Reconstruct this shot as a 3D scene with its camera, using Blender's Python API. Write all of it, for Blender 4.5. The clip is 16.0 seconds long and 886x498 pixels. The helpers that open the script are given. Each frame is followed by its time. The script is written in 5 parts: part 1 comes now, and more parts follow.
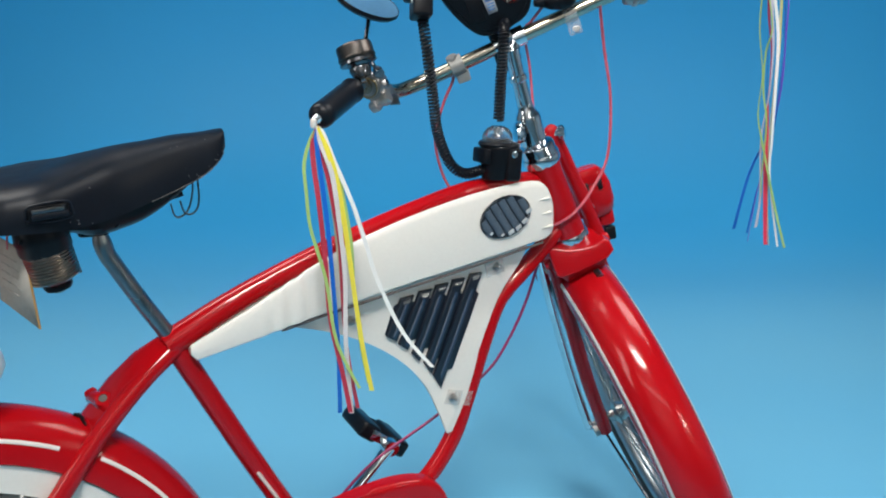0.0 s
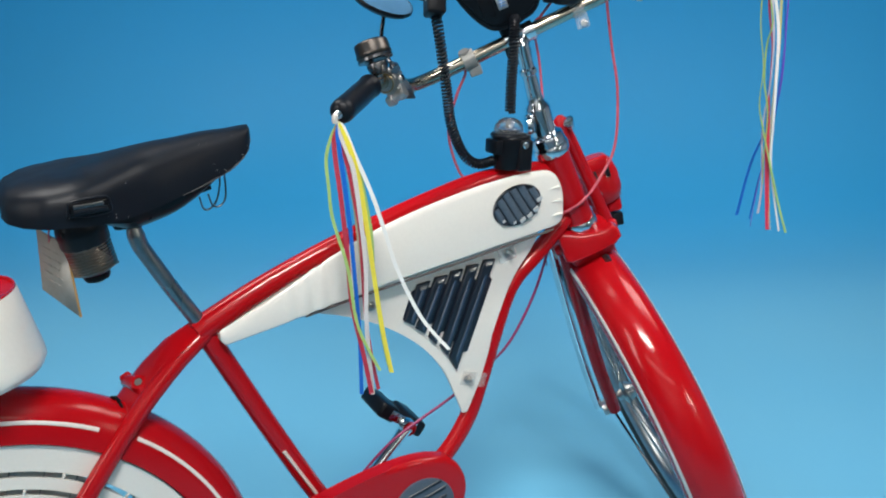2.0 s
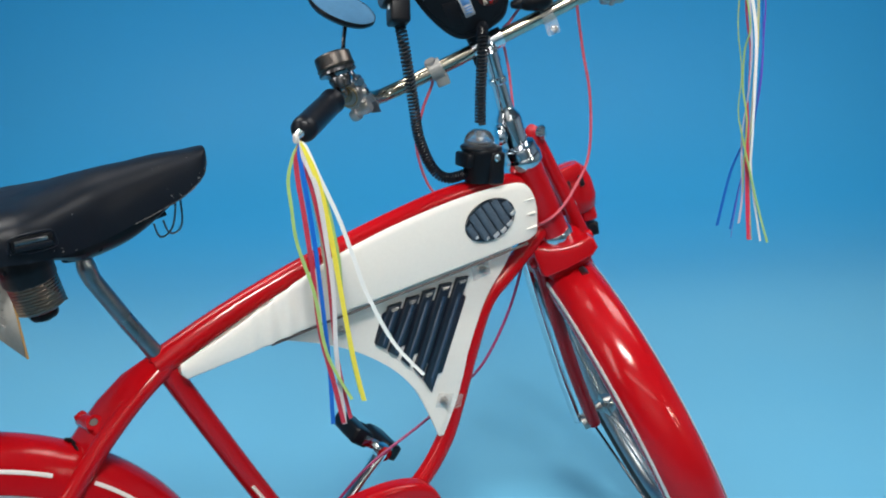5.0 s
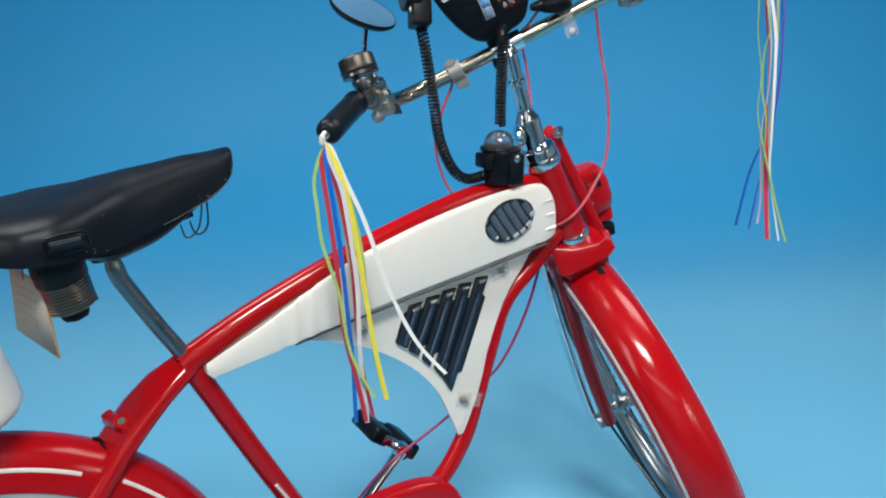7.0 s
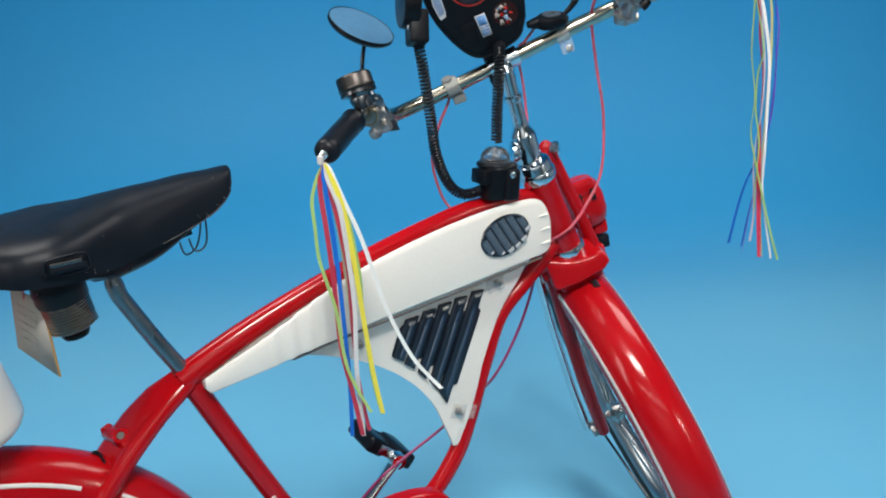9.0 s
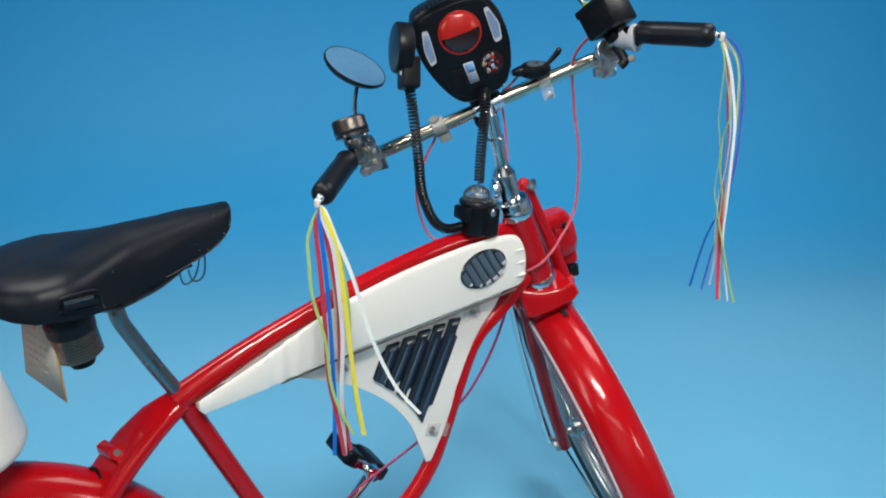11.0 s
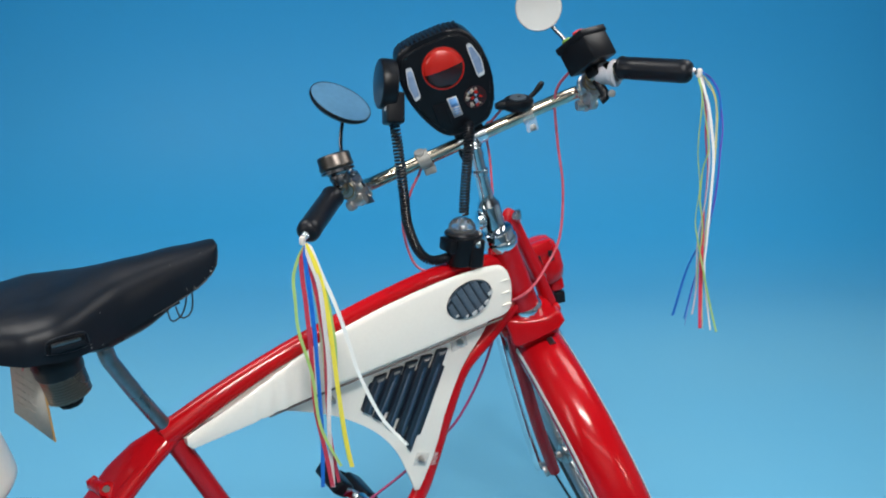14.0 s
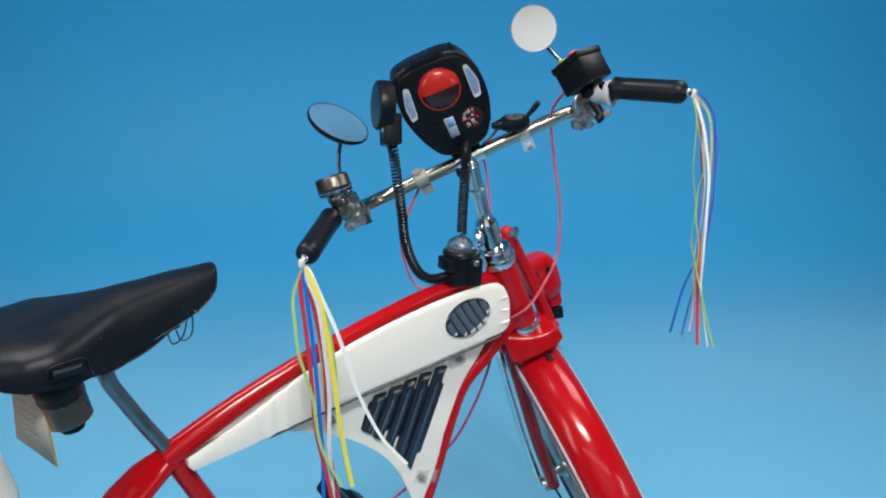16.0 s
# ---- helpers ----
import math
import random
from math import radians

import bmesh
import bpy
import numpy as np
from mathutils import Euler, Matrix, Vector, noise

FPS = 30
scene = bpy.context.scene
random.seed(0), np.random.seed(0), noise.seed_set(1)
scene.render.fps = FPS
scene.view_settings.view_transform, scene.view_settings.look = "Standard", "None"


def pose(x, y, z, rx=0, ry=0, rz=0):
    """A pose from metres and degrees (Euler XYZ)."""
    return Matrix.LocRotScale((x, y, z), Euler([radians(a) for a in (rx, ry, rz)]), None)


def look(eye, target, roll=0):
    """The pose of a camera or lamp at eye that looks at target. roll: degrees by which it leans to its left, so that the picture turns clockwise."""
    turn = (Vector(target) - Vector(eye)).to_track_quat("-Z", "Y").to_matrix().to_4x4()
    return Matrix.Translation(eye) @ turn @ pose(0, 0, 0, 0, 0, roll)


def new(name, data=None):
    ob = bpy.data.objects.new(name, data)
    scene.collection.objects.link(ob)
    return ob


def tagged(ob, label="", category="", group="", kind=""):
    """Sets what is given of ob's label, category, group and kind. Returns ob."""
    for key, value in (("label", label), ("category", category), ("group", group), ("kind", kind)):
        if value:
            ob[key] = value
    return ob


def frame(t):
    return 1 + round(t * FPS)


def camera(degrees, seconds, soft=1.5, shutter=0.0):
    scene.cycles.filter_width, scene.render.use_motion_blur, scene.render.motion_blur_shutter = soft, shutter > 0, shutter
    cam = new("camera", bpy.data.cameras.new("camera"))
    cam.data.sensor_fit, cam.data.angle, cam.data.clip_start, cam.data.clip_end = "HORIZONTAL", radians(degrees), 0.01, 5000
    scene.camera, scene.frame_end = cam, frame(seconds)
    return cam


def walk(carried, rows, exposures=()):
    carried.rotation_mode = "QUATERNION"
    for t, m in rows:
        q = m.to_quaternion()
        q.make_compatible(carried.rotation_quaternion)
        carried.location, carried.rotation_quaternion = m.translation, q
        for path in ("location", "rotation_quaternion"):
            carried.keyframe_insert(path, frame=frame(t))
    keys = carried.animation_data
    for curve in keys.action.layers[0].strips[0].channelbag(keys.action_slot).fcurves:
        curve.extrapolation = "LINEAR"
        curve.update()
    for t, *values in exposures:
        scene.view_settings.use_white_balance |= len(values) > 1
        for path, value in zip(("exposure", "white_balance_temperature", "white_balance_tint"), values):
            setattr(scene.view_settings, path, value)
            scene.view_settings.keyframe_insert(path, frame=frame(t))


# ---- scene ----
cam = camera(55.0, 16.0, soft=2.0)
TILT_LEAN = 6.0
METRES, EYE, TILT, LEAN, TURN = 0.85, 1.293, -15.0 - TILT_LEAN, 0.0, 0.0
ROWS = [
    (0.0, 0.0, 0.0, 0.0, 0.0, 0.0, -0.0),
    (0.5, 0.0106, -0.0789, 0.0059, 0.12, -0.19, 0.2),
    (1.0, 0.0314, -0.097, -0.004, 0.43, -0.93, 0.23),
    (1.5, 0.0125, -0.0997, 0.0048, 0.64, -1.13, 0.29),
    (2.0, -0.0165, -0.0687, 0.0074, 0.41, -1.07, 0.58),
    (2.5, -0.0448, -0.0653, 0.0442, -0.4, -1.19, 0.94),
    (3.0, 0.0199, -0.0437, 0.0373, -1.82, -1.22, 1.24),
    (3.5, 0.0078, 0.0247, 0.0467, -1.63, -1.24, 2.01),
    (6.0, -0.0419, -0.0121, 0.0488, -1.75, -1.38, 2.31),
    (6.5, -0.0439, -0.0159, 0.0515, -1.92, -1.49, 2.1),
    (7.0, -0.0574, -0.0121, 0.0474, -1.68, -1.27, 2.25),
    (7.5, -0.071, 0.0006, 0.0609, -1.95, -1.49, 1.91),
    (8.0, -0.0569, -0.0113, 0.0841, -2.05, -1.63, 1.88),
    (8.5, -0.0514, -0.0284, 0.0898, -1.91, -1.66, 2.01),
    (9.0, -0.0566, -0.0274, 0.0911, -1.94, -1.83, 1.96),
    (9.5, -0.0339, -0.0153, 0.1, -1.86, -1.97, 1.64),
    (10.0, -0.031, -0.0138, 0.1112, -2.07, -1.92, 0.13),
    (12.5, -0.1079, -0.1367, 0.206, -4.85, -3.43, -0.21),
    (13.0, -0.0909, -0.1408, 0.2228, -4.94, -3.03, -0.14),
    (13.5, -0.0718, -0.1474, 0.2452, -4.8, -2.3, 0.19),
    (14.0, -0.0833, -0.1414, 0.2394, -4.81, -2.4, 0.27),
    (14.5, -0.0818, -0.139, 0.2371, -4.64, -2.51, 0.15),
    (15.0, -0.1189, -0.1058, 0.2107, -4.97, -2.48, -0.01),
    (15.5, -0.123, -0.1579, 0.2375, -4.79, -1.75, 0.07),
    (16.0, -0.0817, -0.1513, 0.2677, -4.88, -2.04, 0.75),
]
BASE = pose(0, 0, EYE, TILT, LEAN, TURN)
path_rows = [(t, BASE @ pose(METRES * x, METRES * y, METRES * z, 90 + pitch, roll, yaw)) for t, x, y, z, yaw, pitch, roll in ROWS]
# more rows where the camera turns or rises quickly, and at both ends of the long glides
path_rows += [
    (2.8, look((-0.010, -0.043, 1.351), (0.043, 1.806, 0.590), -0.4)),
    (3.7, look((-0.006, 0.041, 1.316), (0.051, 1.893, 0.562), -1.5)),
    (5.8, look((-0.028, 0.004, 1.337), (0.032, 1.852, 0.573), -1.5)),
    (9.8, look((-0.003, 0.015, 1.391), (0.064, 1.857, 0.614), -0.3)),
    (10.1, look((-0.047, 0.015, 1.403), (0.041, 1.854, 0.622), 1.4)),
    (10.2, look((-0.069, 0.000, 1.424), (0.049, 1.840, 0.650), 1.9)),
    (10.5, look((-0.079, -0.019, 1.457), (0.061, 1.809, 0.661), 2.0)),
    (11.0, look((-0.088, -0.036, 1.486), (0.071, 1.783, 0.670), 2.05)),
    (12.3, look((-0.093, -0.046, 1.503), (0.077, 1.767, 0.676), 2.1)),
]
walk(cam, sorted(path_rows, key=lambda row: row[0]))

# ---- light: a photo studio with soft boxes under the ceiling, and two added fill lights ----
world = bpy.data.worlds.new("studio_air")
world.use_nodes = True
world.node_tree.nodes["Background"].inputs[0].default_value = (0.75, 0.85, 1.0, 1)
world.node_tree.nodes["Background"].inputs[1].default_value = 0.02
scene.world = world
scene.view_settings.exposure = 0.0


def soft_light(eye, target, sx, sy, watts, spread=180, colour=(1.0, 0.965, 0.915)):
    lamp = bpy.data.lights.new("soft_area_light", "AREA")
    lamp.shape, lamp.size, lamp.size_y, lamp.energy, lamp.color = "RECTANGLE", sx, sy, watts, colour
    lamp.spread = radians(spread)
    ob = new("soft_area_light", lamp)
    ob.matrix_world = look(eye, target)
    return ob


soft_light((1.6, 1.9, 2.9), (1.55, 2.1, 0.0), 1.6, 0.9, 36.5, 160)
soft_light((-1.45, 1.7, 2.9), (-1.4, 1.9, 0.0), 1.6, 0.9, 41, 160)
soft_light((0.1, -0.3, 3.1), (0.25, 1.4, 0.2), 0.9, 0.35, 27, 105)
soft_light((2.5, -0.55, 1.85), (0.4, 1.2, 0.55), 0.17, 0.17, 3.5, 100, (1.0, 0.93, 0.82))
# added fill at the left, only to brighten the chrome
soft_light((-2.5, -0.5, 1.9), (0.0, 1.3, 0.7), 0.45, 1.6, 6, 100)
# added fill on the back wall, for the far mirror and for bounce
soft_light((0.0, -2.3, 3.2), (0.0, -3.2, 0.6), 4.0, 0.6, 50)

# ---- materials ----


def mat(name, colour, rough=0.4, metal=0.0, grain=60.0, bump=0.0, vary=0.06, coat=0.0, stains=6.0, rough_vary=0.08, alpha=1.0, transmission=0.0, ior=1.5, spec=0.5, fine=True):
    """A principled surface with colour and gloss varied at two scales, and a fine relief."""
    m = bpy.data.materials.new(name)
    m.use_nodes = True
    nt = m.node_tree
    p = nt.nodes["Principled BSDF"]
    tc = nt.nodes.new("ShaderNodeTexCoord")
    n1 = nt.nodes.new("ShaderNodeTexNoise")
    n1.inputs["Scale"].default_value, n1.inputs["Detail"].default_value = stains, 4.0
    n2 = nt.nodes.new("ShaderNodeTexNoise")
    n2.inputs["Scale"].default_value, n2.inputs["Detail"].default_value = grain, 5.0
    for n in (n1, n2):
        nt.links.new(tc.outputs["Object"], n.inputs["Vector"])
    add = nt.nodes.new("ShaderNodeMath")
    add.operation = "ADD"
    nt.links.new(n1.outputs["Fac"], add.inputs[0])
    nt.links.new(n2.outputs["Fac"], add.inputs[1])
    rng = nt.nodes.new("ShaderNodeMapRange")
    rng.inputs["From Min"].default_value, rng.inputs["From Max"].default_value = 0.6, 1.4
    rng.inputs["To Min"].default_value, rng.inputs["To Max"].default_value = 1 - vary, 1 + vary
    nt.links.new(add.outputs[0], rng.inputs["Value"])
    mul = nt.nodes.new("ShaderNodeVectorMath")
    mul.operation = "SCALE"
    mul.inputs[0].default_value = colour[:3]
    nt.links.new(rng.outputs[0], mul.inputs["Scale"])
    nt.links.new(mul.outputs[0], p.inputs["Base Color"])
    r2 = nt.nodes.new("ShaderNodeMapRange")
    r2.inputs["From Min"].default_value, r2.inputs["From Max"].default_value = 0.3, 0.7
    r2.inputs["To Min"].default_value, r2.inputs["To Max"].default_value = max(0.02, rough - rough_vary), rough + rough_vary
    nt.links.new(n1.outputs["Fac"], r2.inputs["Value"])
    nt.links.new(r2.outputs[0], p.inputs["Roughness"])
    p.inputs["Metallic"].default_value = metal
    p.inputs["Coat Weight"].default_value = coat
    p.inputs["Coat Roughness"].default_value = 0.04
    p.inputs["Alpha"].default_value = alpha
    p.inputs["Transmission Weight"].default_value = transmission
    p.inputs["IOR"].default_value = ior
    p.inputs["Specular IOR Level"].default_value = spec
    if bump:
        b = nt.nodes.new("ShaderNodeBump")
        b.inputs["Strength"].default_value, b.inputs["Distance"].default_value = bump, 0.002
        nt.links.new(n2.outputs["Fac"], b.inputs["Height"])
        nt.links.new(b.outputs[0], p.inputs["Normal"])
    return m


RED = mat("red_enamel", (0.36, 0.0028, 0.006), 0.17, grain=300, bump=0.02, vary=0.08, coat=0.1, spec=0.28, rough_vary=0.05)
WHITE = mat("white_plastic", (0.73, 0.70, 0.645), 0.36, grain=200, bump=0.02, vary=0.03, coat=0.05)
WHITE_PAINT = mat("white_paint", (0.68, 0.62, 0.57), 0.35, grain=200, vary=0.04)
NICKEL = mat("nickel", (0.47, 0.425, 0.345), 0.22, 1.0, grain=90, vary=0.08, rough_vary=0.05)
POST = mat("dark_chrome", (0.24, 0.26, 0.275), 0.33, 1.0, grain=120, vary=0.15)
COIL = mat("bronzed_steel", (0.24, 0.205, 0.175), 0.25, 1.0, grain=220, vary=0.2)
CHROME = mat("chrome", (0.72, 0.73, 0.75), 0.13, 1.0, grain=90, vary=0.08, rough_vary=0.05)
STEM = mat("worn_chrome", (0.74, 0.76, 0.79), 0.12, 1.0, grain=90, vary=0.08, rough_vary=0.08)
RIM = mat("brushed_rim", (0.38, 0.40, 0.42), 0.34, 1.0, grain=160, vary=0.15, rough_vary=0.08)
SEAM = mat("dark_seam", (0.09, 0.07, 0.065), 0.6)
STEEL = mat("dull_steel", (0.40, 0.395, 0.385), 0.34, 1.0, grain=220, bump=0.1, vary=0.2, rough_vary=0.1)
DARK_STEEL = mat("dark_steel", (0.16, 0.16, 0.17), 0.28, 1.0, grain=220, vary=0.2)
LEATHER = mat("black_leather", (0.0042, 0.0062, 0.0105), 0.42, grain=420, bump=0.10, vary=0.3, rough_vary=0.08, stains=14, spec=0.2)
PAN = mat("glossy_black", (0.003, 0.0035, 0.005), 0.32, grain=300, vary=0.25, spec=0.16)
SPECK = mat("bare_scuff", (0.24, 0.235, 0.23), 0.55, grain=700, vary=0.5)
SCUFF = mat("scuffed_edge", (0.05, 0.049, 0.05), 0.6, grain=700, stains=260, vary=0.9)
PLASTIC = mat("black_plastic", (0.004, 0.0048, 0.007), 0.35, grain=500, bump=0.06, vary=0.25, spec=0.19)
RUBBER = mat("black_rubber", (0.0045, 0.0058, 0.009), 0.32, grain=350, bump=0.08, vary=0.25, spec=0.22)
TYRE = mat("tyre_rubber", (0.02, 0.02, 0.02), 0.7, grain=200, bump=0.3, vary=0.3)
GRILLE = mat("dark_grille", (0.007, 0.012, 0.022), 0.35, grain=200, vary=0.25)
VENT = mat("grey_grille", (0.068, 0.095, 0.128), 0.5, 0.0, grain=200, vary=0.2, spec=0.2)
LIT_STREAK = mat("navy_streak", (0.02, 0.043, 0.080), 0.32, grain=200, vary=0.2)
COLLAR = mat("pale_grey_plastic", (0.40, 0.40, 0.43), 0.45, grain=200, vary=0.08)
SILVER = mat("pale_silver_plastic", (0.52, 0.53, 0.53), 0.35, 0.2, grain=300, vary=0.3)
CAP = mat("dull_cap", (0.16, 0.165, 0.165), 0.36, 0.3, grain=300, vary=0.4)
CLIP = mat("grey_clip", (0.27, 0.27, 0.26), 0.38, 0.35, grain=200, vary=0.12)
DIAL = mat("grey_dial", (0.045, 0.06, 0.075), 0.4, grain=200, vary=0.2)
BRASS = mat("dull_brass", (0.30, 0.24, 0.13), 0.35, 1.0, grain=200, vary=0.2)
TAN = mat("tan_edge", (0.36, 0.20, 0.06), 0.8)
CARD = mat("card", (0.31, 0.29, 0.26), 0.8, grain=150, bump=0.2, vary=0.1)
INK = mat("ink", (0.27, 0.25, 0.225), 0.8)
CRIMSON_CABLE = mat("crimson_cable", (0.24, 0.012, 0.085), 0.35)
RED_CABLE = mat("red_cable", (0.52, 0.085, 0.115), 0.3)
GLASS = mat("clear_dome", (0.88, 0.89, 0.90), 0.16, vary=0.0, transmission=0.95, rough_vary=0.03)
MIRROR = mat("mirror_glass", (0.8, 0.82, 0.84), 0.02, 1.0, vary=0.02, rough_vary=0.0)
# hazy glass; the blue backdrop it reflects is put into its colour
BLUED_MIRROR = mat("blued_mirror", (0.16, 0.38, 0.60), 0.12, 0.55, grain=120, vary=0.10, stains=18, rough_vary=0.04)
BELL = mat("tarnished_chrome", (0.10, 0.088, 0.08), 0.36, 1.0, grain=160, bump=0.05, vary=0.25, rough_vary=0.08)
RED_LENS = mat("red_lens", (0.34, 0.012, 0.008), 0.24, vary=0.1, coat=0.0, rough_vary=0.03, spec=0.4)
DARK_LENS = mat("dark_red_lens", (0.022, 0.006, 0.006), 0.10, coat=0.15, spec=0.4, rough_vary=0.03)
TAPE = mat("clear_strap", (0.76, 0.74, 0.73), 0.35, alpha=0.25, vary=0.03)
STICKER = mat("pale_sticker", (0.17, 0.24, 0.37), 0.25, coat=0.5, stains=30, vary=0.25)
STICKER_EDGE = mat("sticker_edge", (0.42, 0.43, 0.46), 0.35)
STICKER_BLUE = mat("blue_sticker", (0.1, 0.26, 0.55), 0.3, stains=50, vary=0.35)
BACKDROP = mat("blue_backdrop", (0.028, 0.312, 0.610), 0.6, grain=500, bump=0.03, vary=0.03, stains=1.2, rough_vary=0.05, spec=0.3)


def pale_lit_floor(m, colour, patch=0.8):
    """Mixes a paler colour, uneven in patches, into the flat floor near the bicycle, in place of the stronger light
    there.
    """
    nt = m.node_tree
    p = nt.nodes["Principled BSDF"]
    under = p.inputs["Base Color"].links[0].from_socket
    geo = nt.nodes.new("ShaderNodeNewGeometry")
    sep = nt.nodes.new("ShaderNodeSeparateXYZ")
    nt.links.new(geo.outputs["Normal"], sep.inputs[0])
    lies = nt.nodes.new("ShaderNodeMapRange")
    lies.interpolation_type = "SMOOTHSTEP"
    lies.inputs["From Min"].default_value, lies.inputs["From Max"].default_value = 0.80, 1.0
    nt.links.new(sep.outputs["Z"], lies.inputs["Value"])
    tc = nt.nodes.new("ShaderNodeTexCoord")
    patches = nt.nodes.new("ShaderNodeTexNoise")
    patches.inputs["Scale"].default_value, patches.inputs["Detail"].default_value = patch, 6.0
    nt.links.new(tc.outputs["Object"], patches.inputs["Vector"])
    mottle = nt.nodes.new("ShaderNodeMapRange")
    mottle.inputs["From Min"].default_value, mottle.inputs["From Max"].default_value = 0.3, 0.7
    mottle.inputs["To Min"].default_value, mottle.inputs["To Max"].default_value = 0.75, 1.0
    nt.links.new(patches.outputs["Fac"], mottle.inputs["Value"])
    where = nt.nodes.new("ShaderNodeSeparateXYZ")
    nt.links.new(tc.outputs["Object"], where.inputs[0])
    near_floor = nt.nodes.new("ShaderNodeMapRange")
    near_floor.interpolation_type = "SMOOTHSTEP"
    near_floor.inputs["From Min"].default_value, near_floor.inputs["From Max"].default_value = 3.65, 2.35
    nt.links.new(where.outputs["Y"], near_floor.inputs["Value"])
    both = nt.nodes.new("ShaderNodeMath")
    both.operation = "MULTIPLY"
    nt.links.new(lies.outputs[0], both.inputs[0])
    nt.links.new(near_floor.outputs[0], both.inputs[1])
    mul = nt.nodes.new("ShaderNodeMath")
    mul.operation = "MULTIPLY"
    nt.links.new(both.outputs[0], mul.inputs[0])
    nt.links.new(mottle.outputs[0], mul.inputs[1])
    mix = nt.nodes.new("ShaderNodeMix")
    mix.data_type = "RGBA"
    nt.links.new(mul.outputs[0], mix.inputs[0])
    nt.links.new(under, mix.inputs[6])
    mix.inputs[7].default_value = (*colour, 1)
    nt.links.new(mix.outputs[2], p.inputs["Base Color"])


def wavy(m, scale, depth):
    """A slow unevenness under the paint, which makes its reflections wander."""
    nt = m.node_tree
    p = nt.nodes["Principled BSDF"]
    tc, n, b = (nt.nodes.new("ShaderNode" + kind) for kind in ("TexCoord", "TexNoise", "Bump"))
    n.inputs["Scale"].default_value, n.inputs["Detail"].default_value = scale, 2.0
    nt.links.new(tc.outputs["Object"], n.inputs["Vector"])
    b.inputs["Strength"].default_value, b.inputs["Distance"].default_value = 0.6, depth
    nt.links.new(n.outputs["Fac"], b.inputs["Height"])
    if p.inputs["Normal"].links:
        nt.links.new(p.inputs["Normal"].links[0].from_socket, b.inputs["Normal"])
    nt.links.new(b.outputs[0], p.inputs["Normal"])


def woven(m, colour, dark):
    """Cross ribs of a woven ribbon."""
    nt = m.node_tree
    p = nt.nodes["Principled BSDF"]
    tc, w, mix, b = (nt.nodes.new("ShaderNode" + kind) for kind in ("TexCoord", "TexWave", "Mix", "Bump"))
    w.bands_direction = "Z"
    w.inputs["Scale"].default_value, w.inputs["Distortion"].default_value = 105.0, 0.4
    nt.links.new(tc.outputs["Object"], w.inputs["Vector"])
    mix.data_type = "RGBA"
    mix.inputs[6].default_value, mix.inputs[7].default_value = (*dark, 1), (*colour, 1)
    nt.links.new(w.outputs["Fac"], mix.inputs[0])
    nt.links.new(mix.outputs[2], p.inputs["Base Color"])
    b.inputs["Strength"].default_value, b.inputs["Distance"].default_value = 0.5, 0.0006
    nt.links.new(w.outputs["Fac"], b.inputs["Height"])
    nt.links.new(b.outputs[0], p.inputs["Normal"])
    return m


wavy(RED, 34, 0.0010)
wavy(LEATHER, 30, 0.0006)
# brighter light on the near floor is put into this paler colour
pale_lit_floor(BACKDROP, (0.134, 0.392, 0.565))
WALL = mat("studio_wall", (0.72, 0.72, 0.7), 0.8, grain=120, bump=0.1, vary=0.03)
RIBBONS = {
    "lime": mat("lime_ribbon", (0.34, 0.50, 0.15), 0.35, grain=400, vary=0.1),
    "red": mat("red_ribbon", (0.62, 0.03, 0.07), 0.35, grain=400, vary=0.1),
    "blue": mat("blue_ribbon", (0.008, 0.12, 0.52), 0.35, grain=400, vary=0.1),
    "white": mat("white_ribbon", (0.8, 0.79, 0.76), 0.35, grain=400, vary=0.05),
    "yellow": mat("yellow_ribbon", (0.78, 0.66, 0.06), 0.35, grain=400, vary=0.1),
    "pale": mat("pale_ribbon", (0.52, 0.53, 0.36), 0.35, grain=400, vary=0.1),
    "woven_red": woven(mat("woven_red_ribbon", (0.62, 0.03, 0.07), 0.5), (0.66, 0.05, 0.09), (0.24, 0.004, 0.02)),
    "woven_white": woven(mat("woven_white_ribbon", (0.8, 0.79, 0.76), 0.5), (0.82, 0.80, 0.77), (0.45, 0.40, 0.41)),
    "lilac": mat("lilac_ribbon", (0.55, 0.52, 0.62), 0.35, grain=400, vary=0.1),
    "violet": mat("violet_ribbon", (0.16, 0.07, 0.5), 0.35, grain=400, vary=0.1),
}
LIME_BUTTON = mat("lime_button", (0.13, 0.27, 0.03), 0.4)
RED_BUTTON = mat("red_button", (0.6, 0.02, 0.03), 0.4)

# ---- shapes ----
V = Vector


def cr(pts, n=8, closed=False):
    """Points of a smooth curve through pts."""
    p = [V(q) for q in pts]
    k = len(p)
    out = []
    for i in range(k if closed else k - 1):
        a, b, c, d = (p[(i + j) % k] if closed else p[min(max(i + j, 0), k - 1)] for j in (-1, 0, 1, 2))
        for s in range(n):
            t = s / n
            out.append(0.5 * (2 * b + (c - a) * t + (2 * a - 5 * b + 4 * c - d) * t * t + (3 * b - a - 3 * c + d) * t ** 3))
    if not closed:
        out.append(p[-1])
    return out


def frames(pts, closed=False, up=None):
    k = len(pts)
    tang = []
    for i in range(k):
        a, b = (pts[(i - 1) % k], pts[(i + 1) % k]) if closed else (pts[max(i - 1, 0)], pts[min(i + 1, k - 1)])
        tang.append((b - a).normalized())
    n = V(up) if up else (V((0, 0, 1)) if abs(tang[0].z) < 0.9 else V((1, 0, 0)))
    out = []
    for t in tang:
        n = (n - t * n.dot(t)).normalized()
        out.append((t, n, t.cross(n)))
    return out


